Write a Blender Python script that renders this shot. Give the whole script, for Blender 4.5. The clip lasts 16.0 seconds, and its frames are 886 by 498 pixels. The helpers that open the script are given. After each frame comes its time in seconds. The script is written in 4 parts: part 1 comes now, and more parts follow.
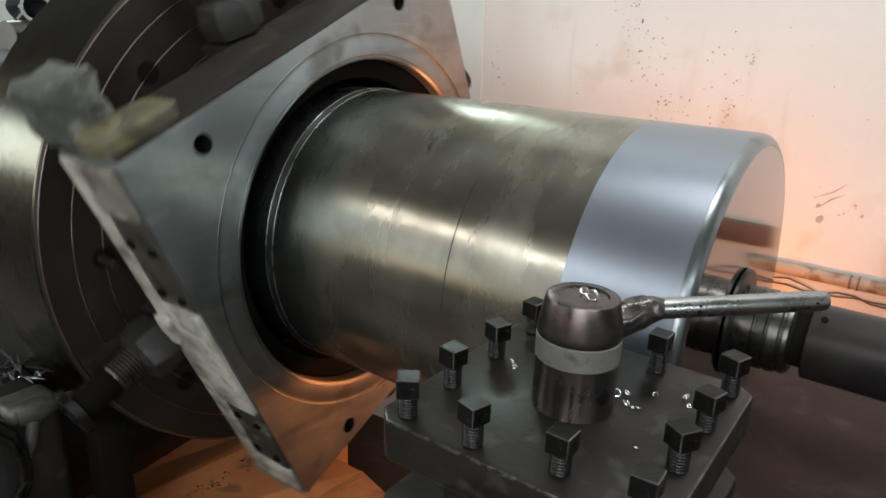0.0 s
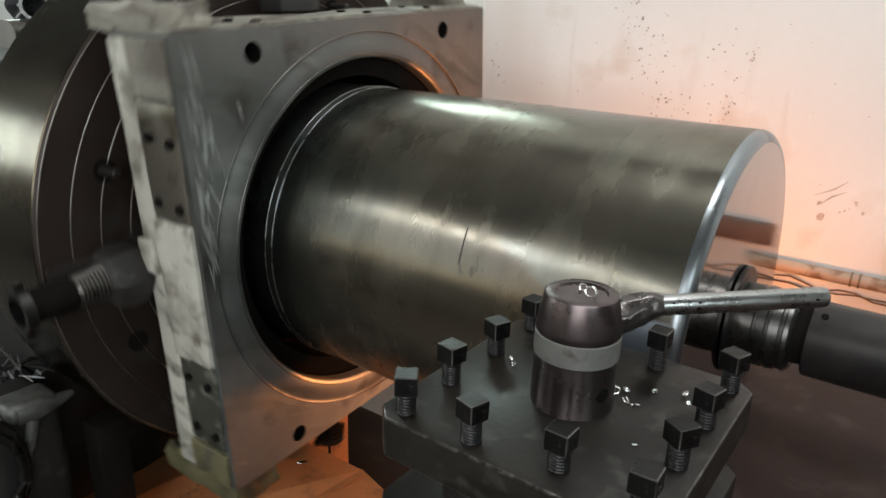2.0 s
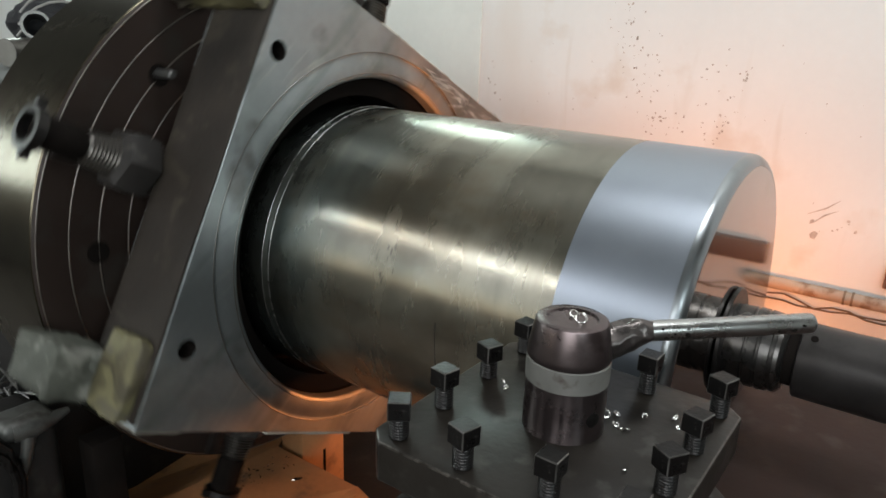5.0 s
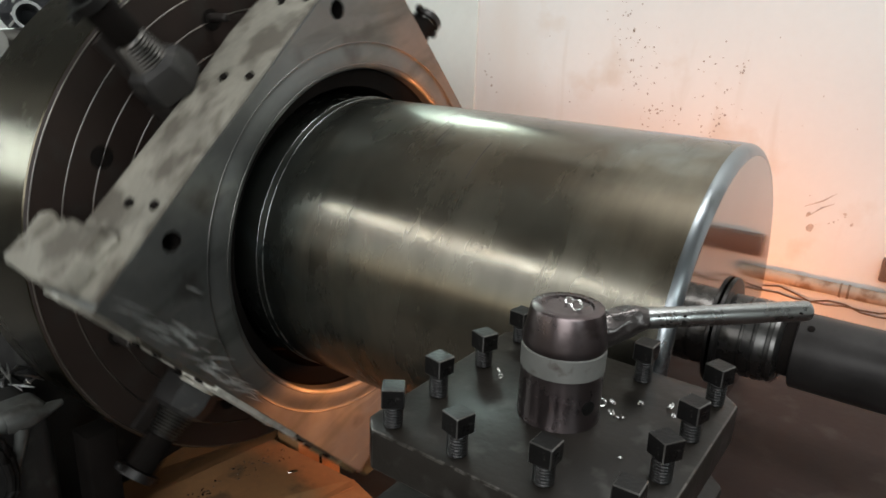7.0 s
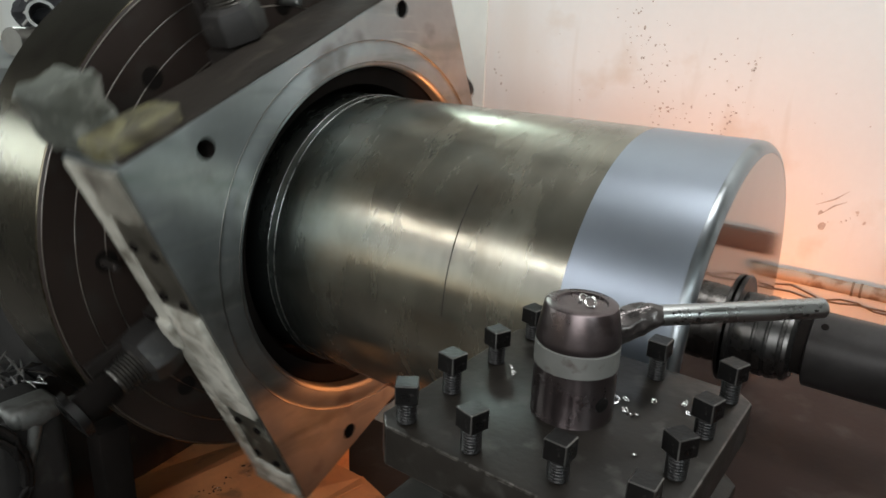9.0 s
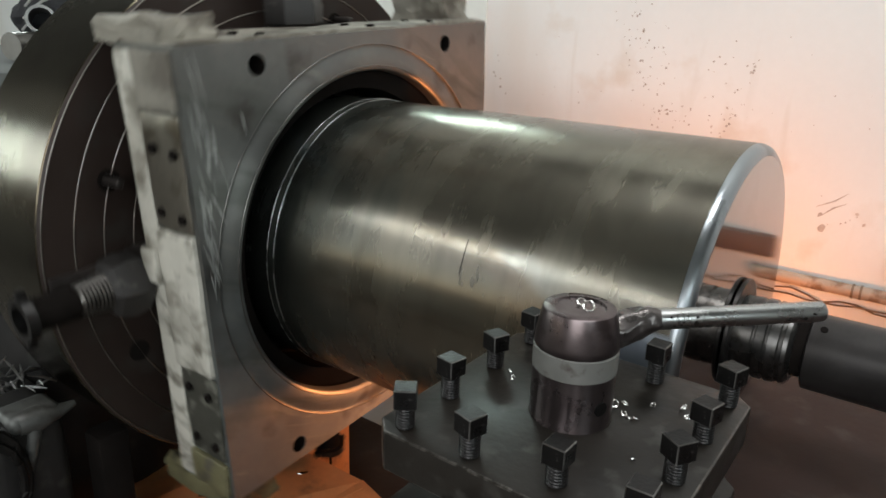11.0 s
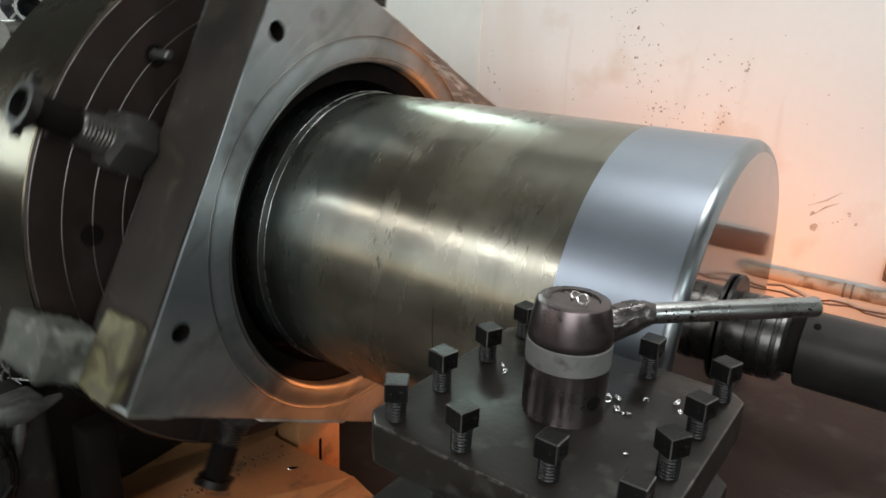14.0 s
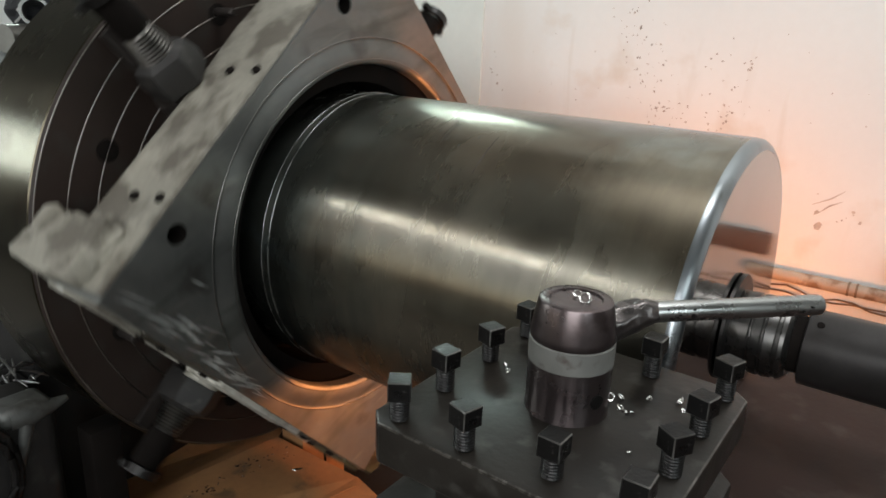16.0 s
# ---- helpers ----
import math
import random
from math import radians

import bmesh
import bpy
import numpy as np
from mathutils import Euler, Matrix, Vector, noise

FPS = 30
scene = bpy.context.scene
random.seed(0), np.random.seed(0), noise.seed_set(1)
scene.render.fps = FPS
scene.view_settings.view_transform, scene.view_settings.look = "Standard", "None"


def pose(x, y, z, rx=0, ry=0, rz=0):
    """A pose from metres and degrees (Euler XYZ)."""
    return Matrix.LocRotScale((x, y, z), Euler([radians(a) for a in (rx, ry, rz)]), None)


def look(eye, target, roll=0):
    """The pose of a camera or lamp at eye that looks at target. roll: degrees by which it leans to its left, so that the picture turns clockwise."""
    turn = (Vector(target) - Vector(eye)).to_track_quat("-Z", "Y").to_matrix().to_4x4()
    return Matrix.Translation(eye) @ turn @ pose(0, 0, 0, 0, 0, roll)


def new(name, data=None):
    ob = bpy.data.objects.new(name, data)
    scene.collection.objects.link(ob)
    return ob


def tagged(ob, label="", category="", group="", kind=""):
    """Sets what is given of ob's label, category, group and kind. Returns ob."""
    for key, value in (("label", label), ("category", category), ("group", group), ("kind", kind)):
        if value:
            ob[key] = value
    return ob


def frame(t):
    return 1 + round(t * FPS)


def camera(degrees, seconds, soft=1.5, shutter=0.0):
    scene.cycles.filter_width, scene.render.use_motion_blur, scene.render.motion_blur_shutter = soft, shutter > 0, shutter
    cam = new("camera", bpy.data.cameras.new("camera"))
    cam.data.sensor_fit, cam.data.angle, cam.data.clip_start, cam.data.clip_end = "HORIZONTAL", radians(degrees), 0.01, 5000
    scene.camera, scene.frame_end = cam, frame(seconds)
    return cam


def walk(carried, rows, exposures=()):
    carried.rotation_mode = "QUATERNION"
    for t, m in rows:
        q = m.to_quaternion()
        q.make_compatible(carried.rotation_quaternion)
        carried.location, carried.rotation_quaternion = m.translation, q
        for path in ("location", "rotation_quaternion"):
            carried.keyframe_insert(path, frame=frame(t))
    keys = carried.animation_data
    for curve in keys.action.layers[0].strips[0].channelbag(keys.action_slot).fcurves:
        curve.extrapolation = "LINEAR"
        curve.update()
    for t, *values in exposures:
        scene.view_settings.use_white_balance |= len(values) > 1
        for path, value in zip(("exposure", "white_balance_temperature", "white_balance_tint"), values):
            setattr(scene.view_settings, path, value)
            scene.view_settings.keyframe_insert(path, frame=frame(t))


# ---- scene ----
cam = camera(64.84, 16.0, soft=1.7, shutter=0.5)
# seconds, place in metres, tilt, turn, lean
ROWS = [
    (0, 0.1473, -0.7475, 0.3030, 71.40, 35.76, 1.98),
    (0.5, 0.1465, -0.7475, 0.3015, 71.48, 35.81, 2.01),
    (1, 0.1479, -0.7471, 0.3025, 71.45, 35.81, 1.90),
    (1.5, 0.1480, -0.7456, 0.3008, 71.37, 35.71, 1.92),
    (2, 0.1482, -0.7454, 0.3012, 71.31, 35.85, 1.83),
    (2.5, 0.1496, -0.7467, 0.3068, 71.97, 35.88, 1.92),
    (3, 0.1514, -0.7463, 0.3066, 71.66, 36.11, 1.87),
    (3.5, 0.1500, -0.7496, 0.3116, 72.20, 35.88, 2.11),
    (4, 0.1518, -0.7486, 0.3138, 72.35, 35.89, 2.04),
    (6.5, 0.1534, -0.7462, 0.3083, 72.08, 35.34, 2.21),
    (7, 0.1532, -0.7446, 0.3060, 71.95, 35.39, 2.19),
    (7.5, 0.1532, -0.7464, 0.3045, 71.92, 35.36, 2.17),
    (8, 0.1504, -0.7488, 0.3054, 71.82, 35.87, 2.06),
    (8.5, 0.1504, -0.7476, 0.3058, 71.85, 36.20, 1.98),
    (9, 0.1505, -0.7474, 0.3044, 71.84, 36.06, 2.04),
    (11.5, 0.1525, -0.7458, 0.3062, 72.08, 36.11, 1.85),
    (12, 0.1539, -0.7453, 0.3064, 72.07, 36.01, 1.95),
    (12.5, 0.1525, -0.7444, 0.3038, 71.99, 35.86, 2.07),
    (13, 0.1506, -0.7424, 0.3012, 71.84, 35.66, 2.20),
    (13.5, 0.1475, -0.7438, 0.3003, 71.83, 35.60, 2.63),
    (14, 0.1486, -0.7426, 0.2998, 71.87, 35.43, 2.59),
    (14.5, 0.1496, -0.7437, 0.3007, 72.00, 35.61, 2.50),
    (15, 0.1506, -0.7435, 0.3010, 72.04, 35.76, 2.20),
    (15.5, 0.1522, -0.7443, 0.3018, 72.14, 35.81, 2.00),
    (16, 0.1504, -0.7434, 0.2992, 71.97, 35.77, 2.21),
]
walk(cam, [(t, pose(x, y, z, a, 0, b) @ pose(0, 0, 0, 0, 0, r)) for t, x, y, z, a, b, r in ROWS],
     exposures=[(0.0, 0.0), (16.0, 0.0)])

# ---- light ----
world = bpy.data.worlds.new("world")
scene.world = world
world.use_nodes = True
wn = world.node_tree
sky = wn.nodes.new("ShaderNodeTexSky")
sky.sky_type, sky.sun_disc = "NISHITA", False
sky.sun_elevation, sky.sun_rotation = radians(40), radians(200)
wn.nodes["Background"].inputs[1].default_value = 0.05
wn.links.new(sky.outputs[0], wn.nodes["Background"].inputs[0])


def lamp(name, kind, m, power, colour, size=(0.1, 0.1)):
    d = bpy.data.lights.new(name, kind)
    d.energy, d.color = power, colour
    if kind == "AREA":
        d.shape, d.size, d.size_y = "RECTANGLE", size[0], size[1]
    else:
        d.shadow_soft_size = size[0]
    ob = new(name, d)
    ob.matrix_world = m
    return ob


lamp("south_window_daylight", "AREA", look((-1.95, -2.5, 0.70), (-0.3, 0, 0.1)), 6.5, (0.98, 1.0, 0.95), (2.4, 1.4))
lamp("transom_daylight", "AREA", look((-1.85, -2.5, 1.48), (-0.3, 0, 0.1)), 13, (0.94, 0.98, 1.0), (2.2, 0.10))
lamp("west_window_daylight", "AREA", look((-4.5, -1.95, 0.60), (-0.9, -0.35, 0.15)), 22, (0.88, 1.0, 0.96), (1.0, 0.7))
lamp("east_window_daylight", "AREA", look((2.9, -1.9, 1.2), (-0.5, -0.2, 0.1)), 22, (0.84, 0.97, 1.0), (1.0, 0.8))
# two unseen fill lights, added to brighten the north wall
lamp("overhead_wall_fill", "AREA", look((0.28, -0.10, 2.57), (-0.2, 0.75, 0.1)), 34, (0.95, 0.99, 1.0), (1.2, 0.8))
lamp("front_wall_fill", "AREA", look((0.8, -2.5, 0.80), (-0.2, 0.75, 0.3)), 33, (0.95, 0.99, 1.0), (1.5, 1.2))
lamp("high_window_daylight", "AREA", look((-0.96, 0.73, 0.80), (-0.1, -0.4, 0.0)), 1.4, (0.76, 1.0, 0.93), (0.26, 0.07))
lamp("clerestory_daylight", "AREA", look((-2.85, 0.66, 1.72), (0.0, -0.35, 0.05)), 12, (0.88, 1.0, 0.97), (0.40, 0.36))
lamp("work_lamp", "POINT", pose(-0.22, 0.38, -0.23), 7.4, (1.0, 0.32, 0.09), (0.04,))

# ---- materials ----


def material(name, colour, rough=0.5, metal=0.0, vary=0.25, scale=8.0, fine=120.0, bump=0.15, dirt=None, dirt_at=0.62,
             stretch=(1, 1, 1), rough_vary=0.12, aniso=0.0):
    m = bpy.data.materials.new(name)
    m.use_nodes = True
    nt = m.node_tree
    n, l = nt.nodes, nt.links
    b = n["Principled BSDF"]
    b.inputs["Metallic"].default_value = metal
    tc = n.new("ShaderNodeTexCoord")
    mp = n.new("ShaderNodeMapping")
    mp.inputs["Scale"].default_value = stretch
    l.new(tc.outputs["Object"], mp.inputs[0])

    def tex(s, detail):
        t = n.new("ShaderNodeTexNoise")
        t.inputs["Scale"].default_value, t.inputs["Detail"].default_value = s, detail
        l.new(mp.outputs[0], t.inputs["Vector"])
        return t

    big, small = tex(scale, 5), tex(fine, 3)
    mix = n.new("ShaderNodeMix")
    mix.data_type = "RGBA"
    lo = [c * (1 - vary) for c in colour]
    hi = [min(1, c * (1 + vary)) for c in colour]
    mix.inputs[6].default_value, mix.inputs[7].default_value = (*lo, 1), (*hi, 1)
    add = n.new("ShaderNodeMath")
    add.operation = "MULTIPLY_ADD"
    add.inputs[1].default_value = 0.4
    l.new(small.outputs[0], add.inputs[0])
    sub = n.new("ShaderNodeMath")
    sub.operation = "MULTIPLY_ADD"
    sub.inputs[1].default_value, sub.inputs[2].default_value = 1.6, -0.5
    l.new(big.outputs[0], sub.inputs[0])
    l.new(sub.outputs[0], add.inputs[2])
    cl = n.new("ShaderNodeClamp")
    l.new(add.outputs[0], cl.inputs[0])
    l.new(cl.outputs[0], mix.inputs[0])
    out = mix.outputs[2]
    if dirt:
        spots = tex(scale * 2.3, 8)
        ramp = n.new("ShaderNodeValToRGB")
        ramp.color_ramp.elements[0].position, ramp.color_ramp.elements[1].position = dirt_at - 0.06, dirt_at + 0.06
        l.new(spots.outputs[0], ramp.inputs[0])
        m2 = n.new("ShaderNodeMix")
        m2.data_type = "RGBA"
        m2.inputs[7].default_value = (*dirt, 1)
        l.new(ramp.outputs[0], m2.inputs[0])
        l.new(out, m2.inputs[6])
        out = m2.outputs[2]
    l.new(out, b.inputs["Base Color"])
    r = n.new("ShaderNodeMapRange")
    r.inputs[3].default_value, r.inputs[4].default_value = max(0.02, rough - rough_vary), min(1, rough + rough_vary)
    l.new(add.outputs[0], r.inputs[0])
    l.new(r.outputs[0], b.inputs["Roughness"])
    if aniso:
        b.inputs["Anisotropic"].default_value = aniso
    if bump:
        bp = n.new("ShaderNodeBump")
        bp.inputs["Strength"].default_value, bp.inputs["Distance"].default_value = bump, 0.002
        l.new(add.outputs[0], bp.inputs["Height"])
        l.new(bp.outputs[0], b.inputs["Normal"])
    return m


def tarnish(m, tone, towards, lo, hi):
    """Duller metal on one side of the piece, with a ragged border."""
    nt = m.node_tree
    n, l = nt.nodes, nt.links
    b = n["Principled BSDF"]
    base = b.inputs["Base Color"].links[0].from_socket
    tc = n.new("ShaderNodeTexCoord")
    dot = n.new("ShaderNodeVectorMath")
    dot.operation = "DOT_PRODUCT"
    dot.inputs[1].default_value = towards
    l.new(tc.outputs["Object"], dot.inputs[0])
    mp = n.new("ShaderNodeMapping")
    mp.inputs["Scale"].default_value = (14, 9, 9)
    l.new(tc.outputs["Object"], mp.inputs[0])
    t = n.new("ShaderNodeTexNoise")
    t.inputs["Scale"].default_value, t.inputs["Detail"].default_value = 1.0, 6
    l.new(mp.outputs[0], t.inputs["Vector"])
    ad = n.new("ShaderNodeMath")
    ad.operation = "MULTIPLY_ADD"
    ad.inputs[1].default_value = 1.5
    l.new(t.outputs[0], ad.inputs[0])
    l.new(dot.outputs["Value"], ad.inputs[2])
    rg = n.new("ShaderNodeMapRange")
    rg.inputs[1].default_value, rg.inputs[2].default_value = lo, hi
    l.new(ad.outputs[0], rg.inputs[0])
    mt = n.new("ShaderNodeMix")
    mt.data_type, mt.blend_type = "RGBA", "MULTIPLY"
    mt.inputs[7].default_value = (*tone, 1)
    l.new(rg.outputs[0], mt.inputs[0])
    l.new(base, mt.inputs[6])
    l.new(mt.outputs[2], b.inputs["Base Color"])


def turned(name, colour, rough, stain=None, tone=None, metal=1.0):
    """Turned steel: rings of fine tool marks round the x axis, with stains."""
    m = material(name, colour, rough, metal, 0.10, 5, 60, 0.0, stain, 0.6, rough_vary=0.05)
    nt = m.node_tree
    n, l = nt.nodes, nt.links
    b = n["Principled BSDF"]
    tc = n.new("ShaderNodeTexCoord")
    mp = n.new("ShaderNodeMapping")
    mp.inputs["Scale"].default_value = (900, 4, 4)
    l.new(tc.outputs["Object"], mp.inputs[0])
    t = n.new("ShaderNodeTexNoise")
    t.inputs["Scale"].default_value, t.inputs["Detail"].default_value = 1.0, 2
    l.new(mp.outputs[0], t.inputs["Vector"])
    bp = n.new("ShaderNodeBump")
    bp.inputs["Strength"].default_value, bp.inputs["Distance"].default_value = 0.12, 0.0006
    l.new(t.outputs[0], bp.inputs["Height"])
    l.new(bp.outputs[0], b.inputs["Normal"])
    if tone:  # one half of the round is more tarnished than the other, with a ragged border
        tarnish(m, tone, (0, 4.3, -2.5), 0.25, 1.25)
    tg = n.new("ShaderNodeTangent")
    tg.direction_type, tg.axis = "RADIAL", "X"
    l.new(tg.outputs[0], b.inputs["Tangent"])
    b.inputs["Anisotropic"].default_value, b.inputs["Anisotropic Rotation"].default_value = 0.55, 0.25
    return m


M = dict(
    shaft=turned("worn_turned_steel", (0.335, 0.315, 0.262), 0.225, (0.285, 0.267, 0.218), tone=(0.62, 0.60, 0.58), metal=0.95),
    band=turned("fresh_turned_steel", (0.34, 0.37, 0.42), 0.39, metal=0.92),
    face=material("bright_faced_steel", (0.43, 0.395, 0.37), 0.075, 1.0, 0.10, 9, 200, 0.008, (0.42, 0.38, 0.35), 0.62, rough_vary=0.03),
    edge_round=turned("rounded_turned_edge", (0.33, 0.35, 0.365), 0.30, (0.20, 0.21, 0.21)),
    plate=material("machined_plate_steel", (0.31, 0.34, 0.345), 0.40, 0.85, 0.22, 6, 90, 0.06, (0.17, 0.17, 0.165), 0.66),
    concrete_grey=material("scaled_grey_white_steel", (0.24, 0.22, 0.18), 0.75, 0.05, 0.45, 7, 110, 0.8, (0.11, 0.095, 0.075), 0.53),
    side=material("rough_flame_cut_steel", (0.026, 0.021, 0.017), 0.65, 0.1, 0.5, 14, 80, 0.8, (0.05, 0.042, 0.032), 0.68),
    cream=material("cream_painted_steel", (0.50, 0.475, 0.41), 0.65, 0.0, 0.25, 10, 90, 0.4, (0.15, 0.135, 0.105), 0.60),
    yellow=material("yellow_stained_steel", (0.15, 0.135, 0.068), 0.65, 0.1, 0.5, 11, 90, 0.6, (0.09, 0.08, 0.06), 0.60),
    pad=material("oily_mottled_pad", (0.05, 0.048, 0.038), 0.6, 0.1, 0.6, 12, 100, 0.5, (0.17, 0.165, 0.135), 0.60),
    oily=material("oily_brown_bare_steel", (0.21, 0.19, 0.155), 0.40, 0.8, 0.35, 9, 100, 0.3, (0.10, 0.085, 0.06), 0.57),
    olive=material("grey_green_scaled_steel", (0.065, 0.068, 0.055), 0.7, 0.1, 0.5, 12, 110, 0.7, (0.19, 0.19, 0.165), 0.60),
    scrape=material("scraped_bare_steel", (0.42, 0.43, 0.41), 0.45, 0.6, 0.4, 50, 200, 0.2),
    scuff=material("tarnished_scuff", (0.15, 0.14, 0.12), 0.4, 0.9, 0.3, 40, 200, 0.1),
    dark=material("oily_dark_steel", (0.035, 0.029, 0.026), 0.42, 0.3, 0.4, 12, 130, 0.25, (0.06, 0.047, 0.04), 0.62),
    thread=material("greasy_thread_steel", (0.105, 0.097, 0.088), 0.35, 0.9, 0.3, 40, 200, 0.1),
    # black of greasy parts, also used as the shade inside bore and holes
    bore=material("black_grease_and_hole_shade", (0.010, 0.008, 0.007), 0.9, 0.0, 0.4, 15, 90, 0.3),
    chuck=material("oiled_brown_chuck_face", (0.026, 0.017, 0.0135), 0.5, 0.1, 0.3, 8, 110, 0.12, (0.03, 0.024, 0.02), 0.6),
    rim=turned("turned_chuck_rim", (0.105, 0.092, 0.066), 0.27, (0.075, 0.06, 0.042)),
    groove=material("bright_groove_edge", (0.22, 0.195, 0.17), 0.40, 1.0, 0.3, 30),
    jaw=material("greasy_grey_jaw_steel", (0.033, 0.030, 0.028), 0.5, 0.3, 0.3, 14, 150, 0.3, (0.10, 0.09, 0.08), 0.66),
    centre=material("oiled_centre_steel", (0.11, 0.105, 0.10), 0.28, 0.95, 0.25, 30, 200, 0.05, (0.05, 0.045, 0.04), 0.62),
    rail=material("dark_brown_rail_paint", (0.15, 0.095, 0.075), 0.6, 0, 0.3, 12, 90, 0.2),
    black=material("black_oxide_steel", (0.03, 0.028, 0.027), 0.34, 0.8, 0.3, 20, 200, 0.15),
    post=material("oily_tool_post_steel", (0.016, 0.0130, 0.0105), 0.36, 0.1, 0.35, 18, 160, 0.25, (0.045, 0.041, 0.036), 0.62),
    worn_post=material("rubbed_post_edge", (0.11, 0.10, 0.09), 0.35, 0.8, 0.5, 60, 300, 0.3, (0.04, 0.035, 0.03), 0.55),
    bare=material("bare_rubbed_casting", (0.12, 0.12, 0.112), 0.45, 0.5, 0.35, 14, 120, 0.3, (0.07, 0.065, 0.06), 0.58),
    bolt=material("worn_bolt_steel", (0.018, 0.0165, 0.016), 0.34, 0.7, 0.35, 60, 400, 0.25, (0.11, 0.10, 0.095), 0.68),
    edge=material("bare_worn_edge", (0.19, 0.18, 0.17), 0.35, 1.0, 0.15, 90, 400, 0.1),
    hub=material("polished_brown_hub_steel", (0.125, 0.10, 0.10), 0.30, 0.95, 0.2, 20, 260, 0.08, (0.08, 0.06, 0.06), 0.62),
    ring=material("bare_grey_collar_steel", (0.20, 0.195, 0.18), 0.5, 0.5, 0.2, 30, 260, 0.15, (0.1, 0.08, 0.07), 0.66),
    handle=material("bright_bar_steel", (0.37, 0.37, 0.36), 0.28, 1.0, 0.15, 40, 300, 0.08, (0.12, 0.09, 0.08), 0.70),
    weld=material("lumpy_weld_steel", (0.13, 0.115, 0.11), 0.3, 0.9, 0.4, 60, 300, 0.5),
    quill=material("oiled_quill_steel", (0.055, 0.05, 0.048), 0.4, 0.7, 0.25, 25, 200, 0.1),
    swarf_dark=material("grey_swarf", (0.35, 0.34, 0.33), 0.35, 1.0, 0.6, 60, 200, 0.2),
    swarf=material("bright_swarf", (0.75, 0.73, 0.70), 0.22, 1.0, 0.1),
    wall=material("stained_plaster", (0.80, 0.80, 0.78), 0.85, 0, 0.05, 3, 60, 0.35, (0.74, 0.69, 0.63), 0.66),
    # grey for the unseen walls, darkened so they throw less light back
    dim=material("bounce_cutting_grey", (0.33, 0.325, 0.31), 0.85, 0, 0.15, 3, 60, 0.35, (0.2, 0.19, 0.17), 0.62),
    chip=material("bare_cement_chip", (0.48, 0.42, 0.37), 0.9, 0, 0.4, 60, 300, 0.5),
    green=material("pale_green_plaster", (0.76, 0.79, 0.75), 0.85, 0, 0.08, 4, 60, 0.35),
    pipe=material("painted_conduit", (0.42, 0.32, 0.24), 0.55, 0, 0.2, 12, 90, 0.2, (0.25, 0.15, 0.09), 0.6),
    wire=material("old_wire", (0.20, 0.13, 0.08), 0.6, 0, 0.2),
    sheet=material("rusty_sheet_metal", (0.52, 0.27, 0.12), 0.5, 0.15, 0.3, 8, 90, 0.3, (0.26, 0.15, 0.08), 0.62),
    bed=material("oily_brown_saddle_paint", (0.036, 0.021, 0.0175), 0.62, 0.1, 0.3, 8, 120, 0.25, (0.06, 0.045, 0.04), 0.63),
    cast=material("dark_grey_casting", (0.021, 0.019, 0.018), 0.5, 0.2, 0.4, 10, 90, 0.4, (0.040, 0.038, 0.034), 0.66),
    concrete=material("workshop_concrete", (0.16, 0.14, 0.125), 0.8, 0, 0.3, 4, 60, 0.4, (0.07, 0.06, 0.05), 0.62),
    ceiling=material("grey_roof_sheet", (0.30, 0.30, 0.29), 0.7, 0, 0.2, 4, 60, 0.2),
    cloth=material("black_cloth", (0.02, 0.02, 0.022), 0.9, 0, 0.3, 40, 300, 0.5),
    white=material("white_cloth", (0.36, 0.35, 0.33), 0.9, 0, 0.1, 40, 300, 0.5),
    tube=material("grey_tube_steel", (0.20, 0.20, 0.19), 0.4, 0.8, 0.25, 30, 200, 0.2),
    wood=material("grey_worn_machine_paint", (0.10, 0.105, 0.098), 0.7, 0, 0.3, 10, 90, 0.4),
)



def streaks(m, colour, stretch, at):
    """Smears of another colour over a material."""
    nt = m.node_tree
    n, l = nt.nodes, nt.links
    b = n["Principled BSDF"]
    base = b.inputs["Base Color"].links[0].from_socket
    tc = n.new("ShaderNodeTexCoord")
    mp = n.new("ShaderNodeMapping")
    mp.inputs["Scale"].default_value = stretch
    mp.inputs["Rotation"].default_value = (0.55, 0, 0)
    l.new(tc.outputs["Object"], mp.inputs[0])
    t = n.new("ShaderNodeTexNoise")
    t.inputs["Scale"].default_value, t.inputs["Detail"].default_value, t.inputs["Distortion"].default_value = 1.0, 7, 0.6
    l.new(mp.outputs[0], t.inputs["Vector"])
    rg = n.new("ShaderNodeMapRange")
    rg.inputs[1].default_value, rg.inputs[2].default_value, rg.inputs[4].default_value = at, at + 0.16, 0.85
    l.new(t.outputs[0], rg.inputs[0])
    mx = n.new("ShaderNodeMix")
    mx.data_type = "RGBA"
    mx.inputs[7].default_value = (*colour, 1)
    l.new(rg.outputs[0], mx.inputs[0])
    l.new(base, mx.inputs[6])
    l.new(mx.outputs[2], b.inputs["Base Color"])


def facing(m):
    """Concentric facing marks: gloss drawn out across the rings round the x axis."""
    n, l = m.node_tree.nodes, m.node_tree.links
    b = n["Principled BSDF"]
    tg = n.new("ShaderNodeTangent")
    tg.direction_type, tg.axis = "RADIAL", "X"
    l.new(tg.outputs[0], b.inputs["Tangent"])
    b.inputs["Anisotropic"].default_value, b.inputs["Anisotropic Rotation"].default_value = 0.75, 0.25


